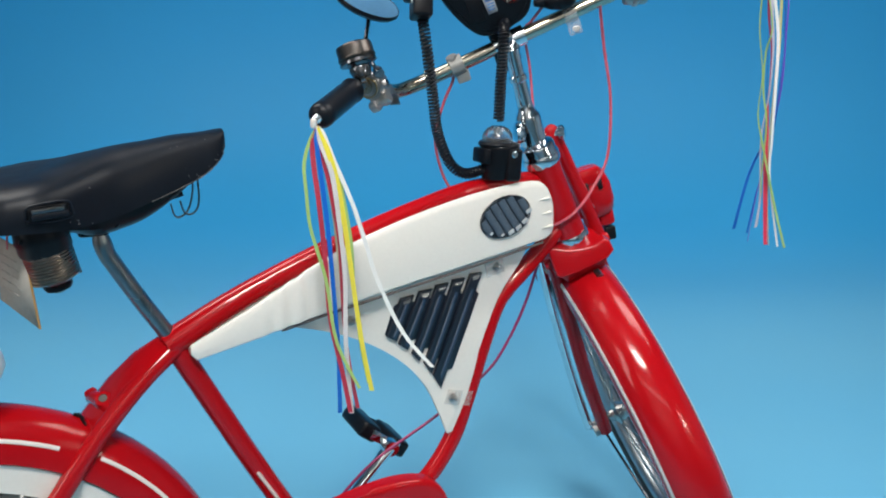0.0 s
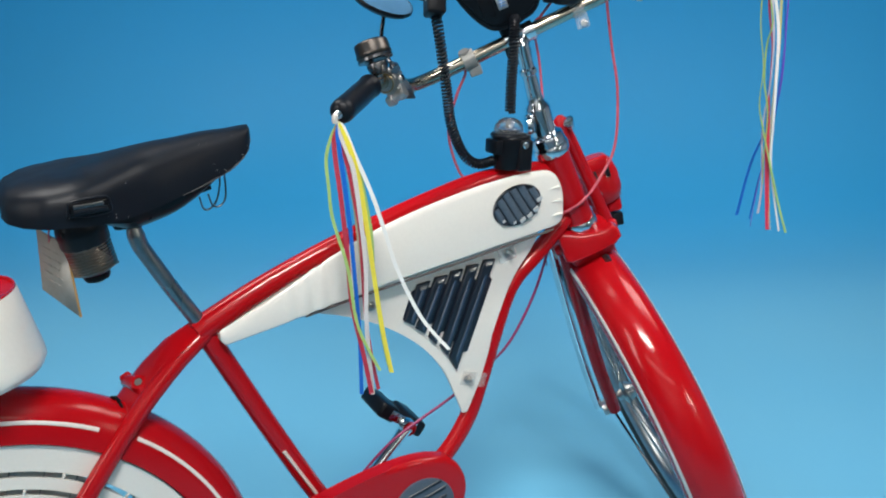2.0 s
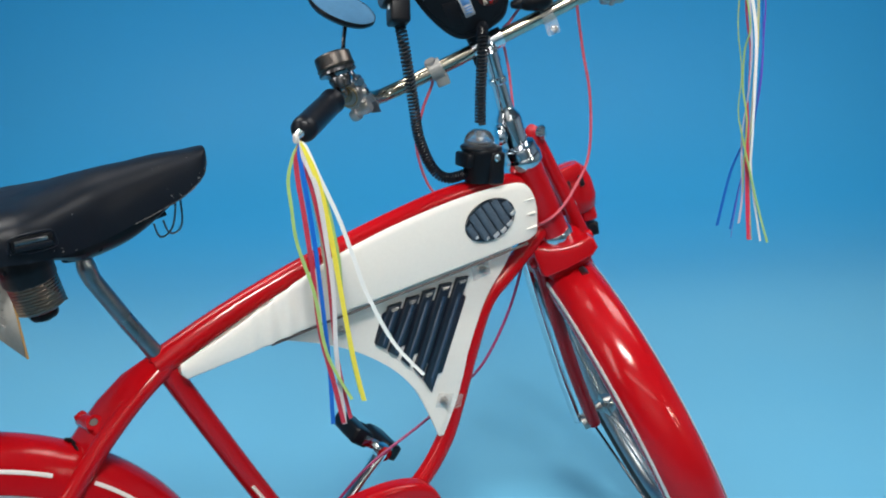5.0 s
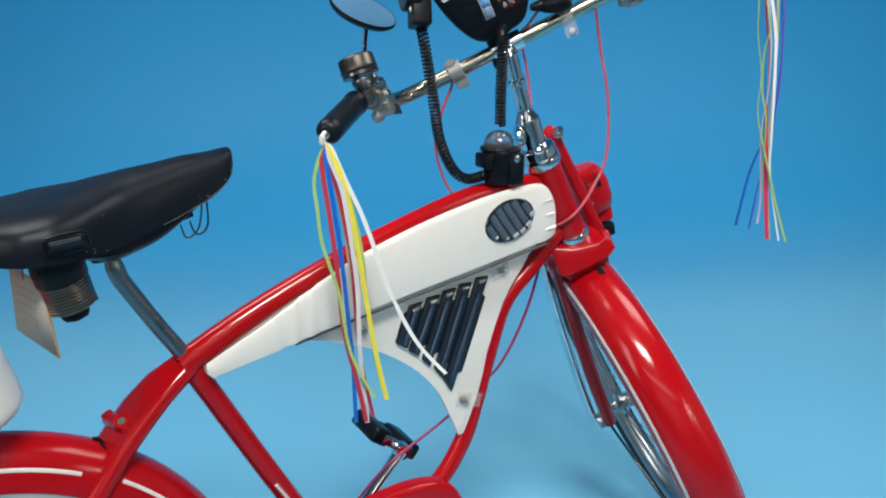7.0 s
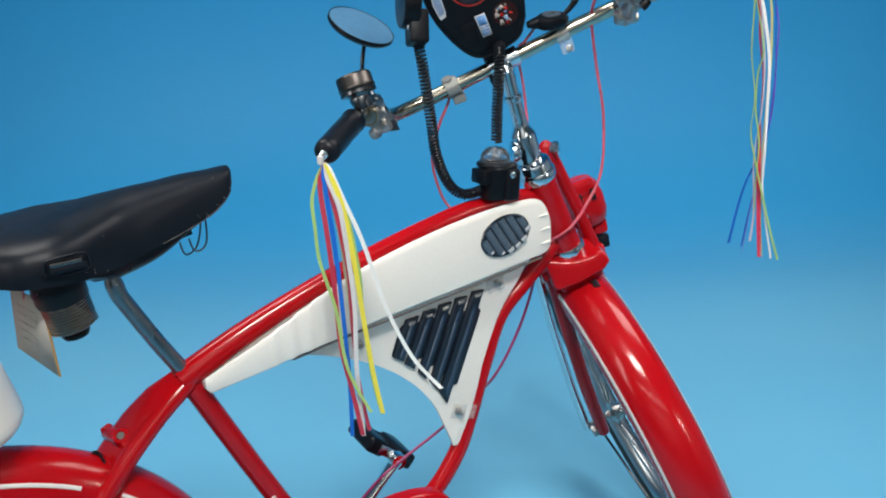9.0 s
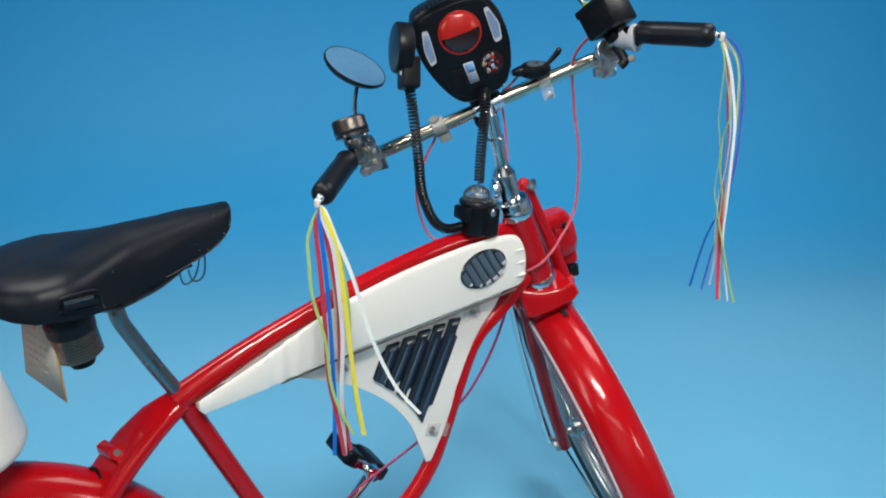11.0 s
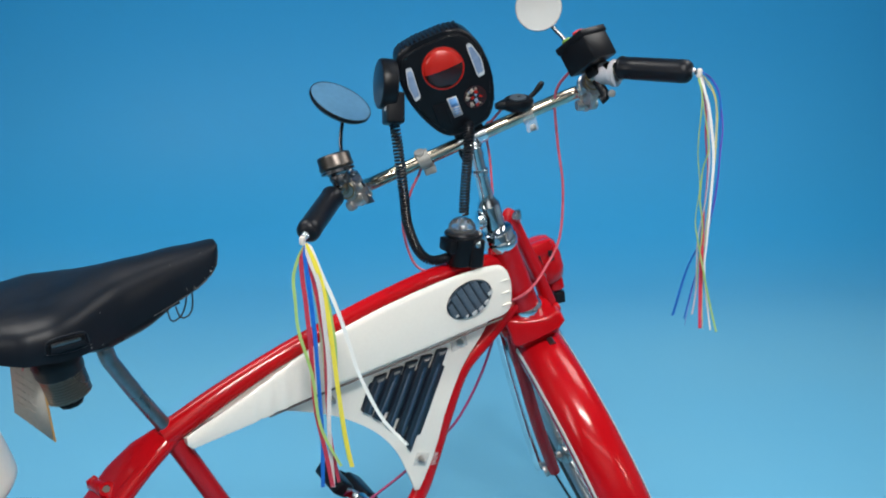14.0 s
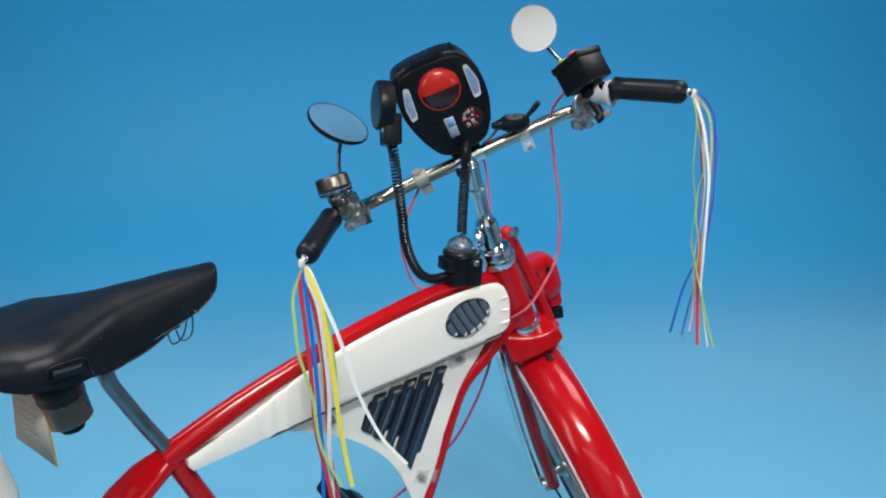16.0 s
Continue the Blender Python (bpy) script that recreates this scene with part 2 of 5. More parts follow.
def tube(bm, pts, r, seg=12, cap=True, closed=False, wide=1.0, up=None):
    """A round bar along pts; r is one radius or one for each point; wide stretches it across."""
    pts = [V(p) for p in pts]
    rs = r if isinstance(r, (list, tuple)) else [r] * len(pts)
    rings = []
    for p, (t, n, b), rr in zip(pts, frames(pts, closed, up), rs):
        rings.append([bm.verts.new(p + n * (rr * math.cos(2 * math.pi * j / seg)) + b * (rr * wide * math.sin(2 * math.pi * j / seg))) for j in range(seg)])
    m = len(rings)
    for i in range(m if closed else m - 1):
        a, b = rings[i], rings[(i + 1) % m]
        for j in range(seg):
            bm.faces.new((a[j], a[(j + 1) % seg], b[(j + 1) % seg], b[j]))
    if cap and not closed:
        bm.faces.new(rings[0][::-1])
        bm.faces.new(rings[-1])
    return bm


def lerp_list(vals, n):
    """vals stretched to n entries."""
    return [float(np.interp(i / (n - 1), np.linspace(0, 1, len(vals)), vals)) for i in range(n)]


def rod(bm, a, b, r, seg=12, r2=None):
    return tube(bm, [a, b], [r, r if r2 is None else r2], seg)


def axis(p, d, x=None):
    """A pose at p whose z axis points along d."""
    z = V(d).normalized()
    x = V(x) if x else (V((1, 0, 0)) if abs(z.x) < 0.9 else V((0, 1, 0)))
    x = (x - z * x.dot(z)).normalized()
    y = z.cross(x)
    return Matrix((( x.x, y.x, z.x, p[0]), (x.y, y.y, z.y, p[1]), (x.z, y.z, z.z, p[2]), (0, 0, 0, 1)))


def lathe(bm, prof, m=Matrix(), seg=24):
    """Turn the profile (radius, height) round the z axis of m."""
    rings = []
    for r, h in prof:
        if r < 1e-6:
            rings.append([bm.verts.new(m @ V((0, 0, h)))])
        else:
            rings.append([bm.verts.new(m @ V((r * math.cos(2 * math.pi * j / seg), r * math.sin(2 * math.pi * j / seg), h))) for j in range(seg)])
    for a, b in zip(rings, rings[1:]):
        for j in range(seg):
            k = (j + 1) % seg
            if len(a) == 1 and len(b) > 1:
                bm.faces.new((a[0], b[k], b[j])[::-1])
            elif len(b) == 1 and len(a) > 1:
                bm.faces.new((a[j], a[k], b[0]))
            elif len(a) > 1:
                bm.faces.new((a[j], a[k], b[k], b[j]))
    return bm


def rbox(bm, size, m=Matrix(), bev=0.002, seg=2):
    """A block with rounded edges."""
    made = bmesh.ops.create_cube(bm, size=1.0)["verts"]
    for v in made:
        v.co = V((v.co.x * size[0], v.co.y * size[1], v.co.z * size[2]))
    edges = list({e for v in made for e in v.link_edges})
    if bev:
        got = bmesh.ops.bevel(bm, geom=edges, offset=bev, segments=seg, affect="EDGES", profile=0.5)
        made = list({v for f in got["faces"] for v in f.verts} | {v for v in made if v.is_valid})
    for v in made:
        v.co = m @ v.co
    return bm


def plate(bm, outline, place, depth, bev=0.002, seg=2):
    """A slab: outline is a list of 2D points, place(x, y, z) puts them, depth is its thickness; the front rim is rounded."""
    front = [bm.verts.new(V((x, y, 0.0))) for x, y in outline]
    f = bm.faces.new(front)
    got = bmesh.ops.extrude_face_region(bm, geom=[f])
    back = [g for g in got["geom"] if isinstance(g, bmesh.types.BMVert)]
    for v in back:
        v.co.z = depth
    verts = front + back
    if bev:
        rim = [e for e in {e for v in back for e in v.link_edges} if all(v in back for v in e.verts)]
        got = bmesh.ops.bevel(bm, geom=rim, offset=bev, segments=seg, affect="EDGES", profile=0.5)
        verts = list({v for v in bm.verts if v.is_valid} if len(bm.verts) < 5000 else verts)
    for v in verts:
        v.co = place(*v.co)
    bmesh.ops.recalc_face_normals(bm, faces=bm.faces[:])
    return bm


def loops(bm, rings, cap=True, closed=True):
    """Skin a row of rings of equal length."""
    rs = [[bm.verts.new(p) for p in ring] for ring in rings]
    k = len(rs[0])
    for a, b in zip(rs, rs[1:]):
        for j in range(k if closed else k - 1):
            bm.faces.new((a[j], a[(j + 1) % k], b[(j + 1) % k], b[j]))
    if cap:
        bm.faces.new(rs[0][::-1])
        bm.faces.new(rs[-1])
    bmesh.ops.recalc_face_normals(bm, faces=bm.faces[:])
    return bm


ORIGIN = {}


def finish(bm, name, material, sharp=38):
    bmesh.ops.recalc_face_normals(bm, faces=bm.faces[:])
    for e in bm.edges:
        if len(e.link_faces) == 2 and e.calc_face_angle(0) > radians(sharp):
            e.smooth = False
    me = bpy.data.meshes.new(name)
    bm.to_mesh(me)
    bm.free()
    for p in me.polygons:
        p.use_smooth = True
    me.materials.append(material)
    return me


def part(name, bm, material, parent, label="", m=None):
    """One mesh object under a thing or a part."""
    o = ORIGIN.get(parent.name, V((0, 0, 0)))
    if o.length > 0:
        bmesh.ops.translate(bm, verts=bm.verts[:], vec=-o)
    ob = new(name, finish(bm, name, material))
    ob.parent = parent
    if m is not None:
        ob.matrix_basis = m
    ORIGIN[ob.name] = o
    return tagged(ob, label=label)


def thing(name, frame_pose, at, label, category, group=""):
    """An Empty at the base of a thing; its parts are given in the coordinates of frame_pose."""
    ob = new(name)
    ob.empty_display_size = 0.05
    ob.matrix_world = frame_pose @ Matrix.Translation(at)
    ORIGIN[ob.name] = V(at)
    return tagged(ob, label=label, category=category, group=group)


def B():
    return bmesh.new()


# ---- the studio ----
def strip(name, prof, x0, x1, material, kind="structure", label="", category=""):
    bm = B()
    rows = [[bm.verts.new((x, y, z)) for y, z in prof] for x in np.linspace(x0, x1, 5)]
    for a, b in zip(rows, rows[1:]):
        for i in range(len(prof) - 1):
            bm.faces.new((a[i], a[i + 1], b[i + 1], b[i]))
    return tagged(new(name, finish(bm, name, material)), label, category, "", kind)


FLOOR_END, SWEEP, TOP = 3.0, 1.0, 3.42
prof = [(-3.4, 0.0), (-1.0, 0.0), (1.0, 0.0), (FLOOR_END, 0.0)]
prof += [(FLOOR_END + SWEEP * math.sin(a), SWEEP - SWEEP * math.cos(a)) for a in np.linspace(0, math.pi / 2, 17)[1:]]
prof += [(FLOOR_END + SWEEP, 1.6), (FLOOR_END + SWEEP, TOP)]
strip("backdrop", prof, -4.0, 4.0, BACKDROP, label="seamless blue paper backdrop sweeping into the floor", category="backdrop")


def slab(name, size, at, material):
    bm = rbox(B(), size, Matrix.Translation(at), 0)
    return tagged(new(name, finish(bm, name, material)), kind="structure")


slab("wall_left", (0.1, 7.6, 3.6), (-4.06, 0.3, 1.75), WALL)
slab("wall_right", (0.1, 7.6, 3.6), (4.06, 0.3, 1.75), WALL)
slab("wall_front", (8.0, 0.1, 3.6), (0, 4.10, 1.75), WALL)
slab("wall_back", (8.0, 0.1, 3.6), (0, -3.46, 1.75), WALL)
slab("ceiling", (8.3, 7.8, 0.1), (0, 0.3, 3.5), WALL)

# ---- frames of the bicycle: u ahead, v to its left, w up; and of its turned fork: f ahead, l to the left, a up the steering axis ----
BIKE = pose(0, 0, EYE, -TILT_LEAN) @ pose(0, 0, -1.15, 0, 0, 27) @ pose(0, 1.185, 0)
HEAD, HEAD_LOW = V((0.862, 0.0, 0.782)), V((0.856, 0.0, 0.783))
def steering(rake, turn, h):
    """The turned frame of the fork for a rake and a steering angle in degrees."""
    r, s = radians(rake), radians(turn)
    f0, l0 = V((math.cos(r), 0, math.sin(r))), V((0, 1, 0))
    f, l, a = f0 * math.cos(s) + l0 * math.sin(s), -f0 * math.sin(s) + l0 * math.cos(s), V((-math.sin(r), 0, math.cos(r)))
    return Matrix(((f.x, l.x, a.x, h.x), (f.y, l.y, a.y, h.y), (f.z, l.z, a.z, h.z), (0, 0, 0, 1)))


FORK = steering(21.5, 66, HEAD)
LOWER = steering(25.4, 72.2, HEAD_LOW)
HEAD_TUBE = steering(25.2, 66, HEAD + V((-0.0065, 0.0, 0.003)))
TURNED = BIKE @ FORK
bike = thing("bicycle", BIKE, (0, 0, 0), "red and white vintage cruiser bicycle standing on the blue floor", "bicycle")

# ---- the frame ----
def uvw(l, v=0.0):
    return [(u, v, w) for u, w in l]


ob = part("top_tube", tube(B(), cr(uvw([(0.795, 0.89), (0.74, 0.893), (0.65, 0.886), (0.545, 0.86), (0.44, 0.827), (0.345, 0.792), (0.255, 0.752), (0.18, 0.713), (0.165, 0.705)]), 8), lerp_list([0.0155, 0.0155, 0.0155, 0.0155, 0.0155, 0.0165, 0.0188, 0.0208, 0.0208], 65), 18), RED, bike)
part("down_tube", tube(B(), cr(uvw([(0.838, 0.818), (0.815, 0.792), (0.760, 0.74), (0.709, 0.69), (0.675, 0.605), (0.648, 0.522), (0.620, 0.452), (0.573, 0.39), (0.5, 0.34), (0.41, 0.31)]), 8), 0.0155, 16), RED, bike)
part("seat_tube", tube(B(), cr(uvw([(0.170, 0.712), (0.19, 0.672), (0.28, 0.487), (0.345, 0.365), (0.395, 0.30)]), 8), 0.0165, 16), RED, bike)
for side in (-1, 1):
    part("seat_stay", tube(B(), cr([(0.175, 0.006 * side, 0.703), (0.124, 0.022 * side, 0.667), (0.067, 0.036 * side, 0.612), (0.008, 0.048 * side, 0.54), (-0.060, 0.058 * side, 0.445), (-0.155, 0.068 * side, 0.29)], 8), 0.0135, 14), RED, bike)
    part("chain_stay", tube(B(), cr([(0.41, 0.02 * side, 0.30), (0.2, 0.05 * side, 0.28), (-0.165, 0.068 * side, 0.285)], 8), 0.011, 10), RED, bike)
bm = B()
rows_ = [(0.172, 0.012, 0.716, 0.002), (0.130, 0.026, 0.690, 0.003), (0.094, 0.036, 0.652, 0.006), (0.064, 0.042, 0.612, 0.009), (0.036, 0.044, 0.574, 0.012)]
loops(bm, [[(u, -v - 0.004, w - 0.006), (u - 0.003, -v * 0.6, w + 0.004 + d * 0.3), (u - 0.006, 0, w + 0.006 + d * 0.6), (u - 0.009, v * 0.6, w + 0.005 + d), (u - 0.010, v + 0.004, w - 0.002 + d), (u + 0.006, 0, w - 0.014)] for u, v, w, d in rows_])
bridge = part("stay_bridge", bm, RED, bike)
up_b = V((-0.30, -0.62, 0.72)).normalized()
bm = tube(B(), cr([(0.060, 0.042, 0.630), (0.066, 0.022, 0.636), (0.0735, 0.0, 0.637), (0.080, -0.016, 0.632), (0.084, -0.028, 0.622)], 5), lerp_list([0.009, 0.011, 0.0125, 0.0115, 0.007], 21), 12, wide=0.9)
part("lug", bm, RED, bridge)
part("lug_boss", lathe(B(), [(0, -0.006), (0.0125, -0.006), (0.0125, 0.004), (0.011, 0.0065), (0.0065, 0.007), (0.0062, 0.003), (0, 0.003)], axis(V((0.0745, -0.006, 0.643)), up_b), 12), RED, bridge)
part("lug_nub", lathe(B(), [(0, -0.006), (0.0085, -0.005), (0.0095, 0.001), (0.0075, 0.006), (0, 0.007)], axis((0.0610, 0.040, 0.637), (-0.4, 0.5, 0.7)), 12), RED, bridge)
part("lug_nub", lathe(B(), [(0, -0.006), (0.006, -0.005), (0.0065, 0.001), (0.005, 0.004), (0, 0.005)], axis((0.0835, -0.010, 0.634), (-0.4, -0.5, 0.7)), 10), RED, bridge)
# dark disc in place of the shaded hole in the boss
part("bolt", lathe(B(), [(0, 0.0), (0.0060, 0.0), (0.0060, 0.001), (0, 0.0015)], axis(V((0.0745, -0.006, 0.643)) + up_b * 0.0060, up_b), 6), SEAM, bridge)
part("bottom_bracket", lathe(B(), [(0, -0.036), (0.026, -0.036), (0.026, 0.036), (0, 0.036)], axis((0.41, 0, 0.305), (0, 1, 0))), RED, bike)
part("seat_stripe", tube(B(), cr([(0.278, -0.0155, 0.484), (0.315, -0.0155, 0.416), (0.345, -0.0155, 0.36)], 6), 0.0032, 6, wide=1.7), WHITE_PAINT, bike)
head = part("head_tube", tube(B(), [(0, 0, -0.014), (0, 0, 0.02), (0, 0, 0.13), (0, 0, 0.153)], [0.0285, 0.0272, 0.0272, 0.0285], 28), RED, bike, m=HEAD_TUBE)
part("head_cup", lathe(B(), [(0.0, 0.150), (0.0300, 0.150), (0.0318, 0.153), (0.0322, 0.166), (0.0308, 0.168), (0.0300, 0.170), (0.0300, 0.182), (0.0285, 0.185), (0.0235, 0.187), (0.0, 0.187)], seg=36), STEM, head)
part("head_cup", lathe(B(), [(0.0, -0.010), (0.0300, -0.010), (0.0300, -0.005), (0.0315, -0.002), (0.0315, 0.008), (0.0295, 0.012), (0.0, 0.012)]), CHROME, head)

# ---- the tank ----
top_e = cr([(0.192, 0.711, 0), (0.311, 0.777, 0), (0.410, 0.827, 0), (0.514, 0.863, 0), (0.626, 0.890, 0), (0.709, 0.902, 0), (0.755, 0.904, 0)], 8)
bot_e = cr([(0.196, 0.684, 0), (0.26, 0.699, 0), (0.325, 0.714, 0), (0.469, 0.744, 0), (0.623, 0.770, 0), (0.779, 0.798, 0)], 8)
bm = B()
rings = []
N = 150
for i in range(N + 1):
    s = i / N
    u = 0.192 + (0.797 - 0.192) * s
    zt = float(np.interp(u, [p.x for p in top_e], [p.y for p in top_e]))
    zb = float(np.interp(u, [p.x for p in bot_e], [p.y for p in bot_e]))
    k = max(0.0, (u - 0.752) / 0.045)
    bow = 1 - math.sqrt(max(0.0, 1 - k * k))
    if k > 0:
        zt, zb = 0.903 - 0.074 * bow, 0.794 + 0.020 * bow
    if u < 0.2:
        zb = 0.694 - (u - 0.192) * 1.2
    h = (0.041 - 0.010 * max(0.0, 1 - s * 6)) * (1 - 0.3 * bow)
    if 0.285 < u < 0.385:
        h += 0.0024 * math.sin((u - 0.285) / 0.10 * 2 * math.pi * 3.5) * math.sin(math.pi * (u - 0.285) / 0.10)
    r = min(0.012, (zt - zb) * 0.35)
    ring = []
    for side in (-1, 1):
        c = [(zb, 0.55), (zb + 0.001, 0.85), (zb + r * 0.35, 0.965), (zb + r, 1.0), (0.5 * (zt + zb), 1.02), (zt - r, 1.0), (zt - r * 0.3, 0.97), (zt - 0.0004, 0.90), (zt - 0.006, 0.85), (zt - min(0.03, 0.5 * (zt - zb)), 0.5)]
        if side > 0:
            c = c[::-1]
        ring += [(u, side * h * k, z - (0.004 if side < 0 else 0.022) * max(0.0, (z - zb) / (zt - zb)) * min(1.0, s * 8)) for z, k in c]
    rings.append(ring)
loops(bm, rings)
tank = part("tank", bm, WHITE, bike, "glossy white moulded plastic tank cover")
part("seam", tube(B(), cr([(0.322, -0.0345, 0.7125), (0.40, -0.0365, 0.7285), (0.469, -0.037, 0.7405), (0.623, -0.037, 0.7665), (0.772, -0.037, 0.7935)], 8), 0.0022, 6), SEAM, tank, "dark seam along the lower edge")
for k in range(3):
    z = 0.868 - 0.024 * k
    part("rib", rbox(B(), (0.022, 0.007, 0.0036), pose(0.770 + 0.004 * k, -0.0390, z, 0, -8, -6), 0.0018), WHITE, tank)


def oval(cu, cw, a, b, turn, n=40):
    c, s = math.cos(turn), math.sin(turn)
    return [(cu + a * math.cos(t) * c - b * math.sin(t) * s, cw + a * math.cos(t) * s + b * math.sin(t) * c) for t in np.linspace(0, 2 * math.pi, n, endpoint=False)]


OC, OA, OB, OT = (0.6945, 0.8465), 0.0458, 0.0322, radians(14)
at_v = lambda v0: (lambda x, y, z: V((x, v0 - z, y)))
ring_o = [V((x, -0.0432, y)) for x, y in oval(*OC, OA, OB, OT)]
part("vent_rim", tube(B(), ring_o, 0.0022, 6, closed=True), DARK_STEEL, tank)
part("vent_back", plate(B(), oval(*OC, OA, OB, OT), at_v(-0.040), 0.0034, 0), GRILLE, tank)
lean_s = V((-0.56, 0, 0.83)).normalized()
inside = lambda p: (((p.x - OC[0]) * math.cos(OT) + (p.z - OC[1]) * math.sin(OT)) / OA) ** 2 + (((p.z - OC[1]) * math.cos(OT) - (p.x - OC[0]) * math.sin(OT)) / OB) ** 2 < 0.9
for k in range(6):
    c = V((OC[0] - 0.0450 + 0.0180 * k, -0.0438, OC[1]))
    ts = [t for t in np.linspace(-0.05, 0.05, 81) if inside(c + lean_s * t)]
    if len(ts) < 8:
        continue
    tip_size = 1.0 if k >= 2 else 0.5
    pts = [c + lean_s * t for t in np.linspace(ts[0], ts[-1], 5)]
    part("slat", tube(B(), pts, 0.0062, 8, wide=0.4, up=(1, 0, 0)), VENT, tank)
    across = V((0.83, 0, 0.56))
    part("slat_tip", rbox(B(), (0.0110 * tip_size, 0.0070 * tip_size, 0.0022), axis(pts[0] + lean_s * 0.0038 + V((0, -0.0060, 0)), (0.10, -1, -0.15), across), 0.0006), SILVER, tank)

# ---- the plate with its louvres under the tank ----
arc = cr([(0.330, 0.712, 0), (0.392, 0.694, 0), (0.459, 0.664, 0), (0.520, 0.620, 0), (0.562, 0.570, 0), (0.589, 0.511, 0), (0.603, 0.474, 0)], 8)
right = cr([(0.612, 0.474, 0), (0.645, 0.548, 0), (0.667, 0.624, 0), (0.700, 0.702, 0), (0.745, 0.765, 0), (0.755, 0.785, 0)], 6)
outl = [(p.x, p.y) for p in arc] + [(p.x, p.y) for p in right] + [(0.62, 0.775), (0.47, 0.75), (0.335, 0.722)]
panel = part("tank_panel", plate(B(), outl, at_v(-0.012), 0.005, 0.0012), WHITE, bike, "flat white plastic panel with dark louvres")
def louvre(tl, tr, bl, br, skirt=0.0):
    """One raised slat of the panel: a dark bar with a navy strip coloured as its highlight, a chrome cap at its open
    top and a skirt that meets the next one.
    """
    tl, tr, bl, br = (V((u, 0, w)) for u, w in (tl, tr, bl, br))
    at = lambda x, y, v: tl.lerp(tr, x).lerp(bl.lerp(br, x), y) + V((0, v, 0))
    flat = lambda xy: [(at(x, y, 0).x, at(x, y, 0).z) for x, y in xy]
    part("louvre", plate(B(), flat(((0.0, 0.0), (1.0, 0.0), (1.0, 1.0), (0.0, 1.0))), at_v(-0.0172), 0.0075, 0.0022, 3), GRILLE, panel)
    part("louvre_skirt", plate(B(), flat(((skirt, 0.20), (0.1, 0.13), (1.0, 0.15), (1.5, 0.18), (1.5, 0.80), (skirt * 0.5, 0.98))), at_v(-0.0171), 0.0022, 0.0008), GRILLE, panel)
    # the soft highlight along the bar, put into a lighter navy strip
    part("louvre_streak", loops(B(), [[at(0.46, y, -0.0246), at(0.52, y, -0.0258 - 0.001 * k), at(0.70, y, -0.0262 - 0.001 * k), at(0.80, y, -0.0246)] for y, k in ((0.12, -2), (0.18, 0), (0.55, 1), (0.92, 0), (0.97, -2))]), LIT_STREAK, panel)
    drop = 0.010 / (bl - tl).length
    part("louvre_tip", loops(B(), [[at(x0, y, v), at(x1, y - 0.01, v), at(x1, y - 0.01, v + 0.003), at(x0, y, v + 0.003)] for x0, x1, y, v in ((0.20, 0.82, drop * 0.45, -0.0246), (0.30, 0.76, drop * 0.95, -0.0262), (0.34, 0.72, drop * 1.10, -0.0250))]), CAP, panel, "pale cap at the open top of the louvre")


louvre((0.5185, 0.7283), (0.5413, 0.7310), (0.4932, 0.6687), (0.5101, 0.6577), -0.25)
louvre((0.5510, 0.7354), (0.5735, 0.7364), (0.5139, 0.6519), (0.5292, 0.6400))
louvre((0.5807, 0.7414), (0.6029, 0.7426), (0.5371, 0.6315), (0.5498, 0.6168))
louvre((0.6115, 0.7468), (0.6330, 0.7466), (0.5584, 0.6113), (0.5719, 0.5910))
louvre((0.6433, 0.7522), (0.6645, 0.7515), (0.5753, 0.5867), (0.5890, 0.5625))
for u, w in ((0.436, 0.704), (0.693, 0.757), (0.613, 0.538)):
    bm = lathe(B(), [(0, 0), (0.0085, 0), (0.0085, 0.0015), (0.0060, 0.002), (0.0060, 0.0065), (0.0035, 0.007), (0.0035, 0.014), (0.0025, 0.015), (0, 0.015)], axis((u, -0.017, w), (0.1, -1, 0.15)), 6)
    part("bolt", bm, STEEL, panel)
part("clip_tab", rbox(B(), (0.034, 0.002, 0.028), pose(0.690, -0.0185, 0.757, 0, -12, 0), 0.0008), TAPE, panel)
bm = B()
dirn = V((0.30, 0, 0.95)).normalized()
side_ = V((0.95, 0, -0.30))
c0 = V((0.6425, 0, 0.53))
rings = []
prof_s = [c0 + side_ * (-0.045) + V((0, -0.0195, 0)), c0 + side_ * (-0.018) + V((0, -0.0195, 0))] + [c0 + (side_ * math.cos(t) + V((0, 1, 0)) * math.sin(t)) * 0.0178 for t in np.linspace(radians(235), radians(400), 12)]
bmv = [[p - dirn * 0.013 for p in prof_s], [p + dirn * 0.013 for p in prof_s]]
rs = [[bm.verts.new(p) for p in row] for row in bmv]
for j in range(len(prof_s) - 1):
    bm.faces.new((rs[0][j], rs[0][j + 1], rs[1][j + 1], rs[1][j]))
bmesh.ops.solidify(bm, geom=bm.faces[:], thickness=0.0012)
part("strap", bm, TAPE, panel, "clear plastic strap round the down tube")

# ---- wheels and fenders ----


def ring_pts(c, r, a0, a1, n, ax0, ax1):
    return [c + ax0 * (r * math.cos(t)) + ax1 * (r * math.sin(t)) for t in np.linspace(a0, a1, n)]


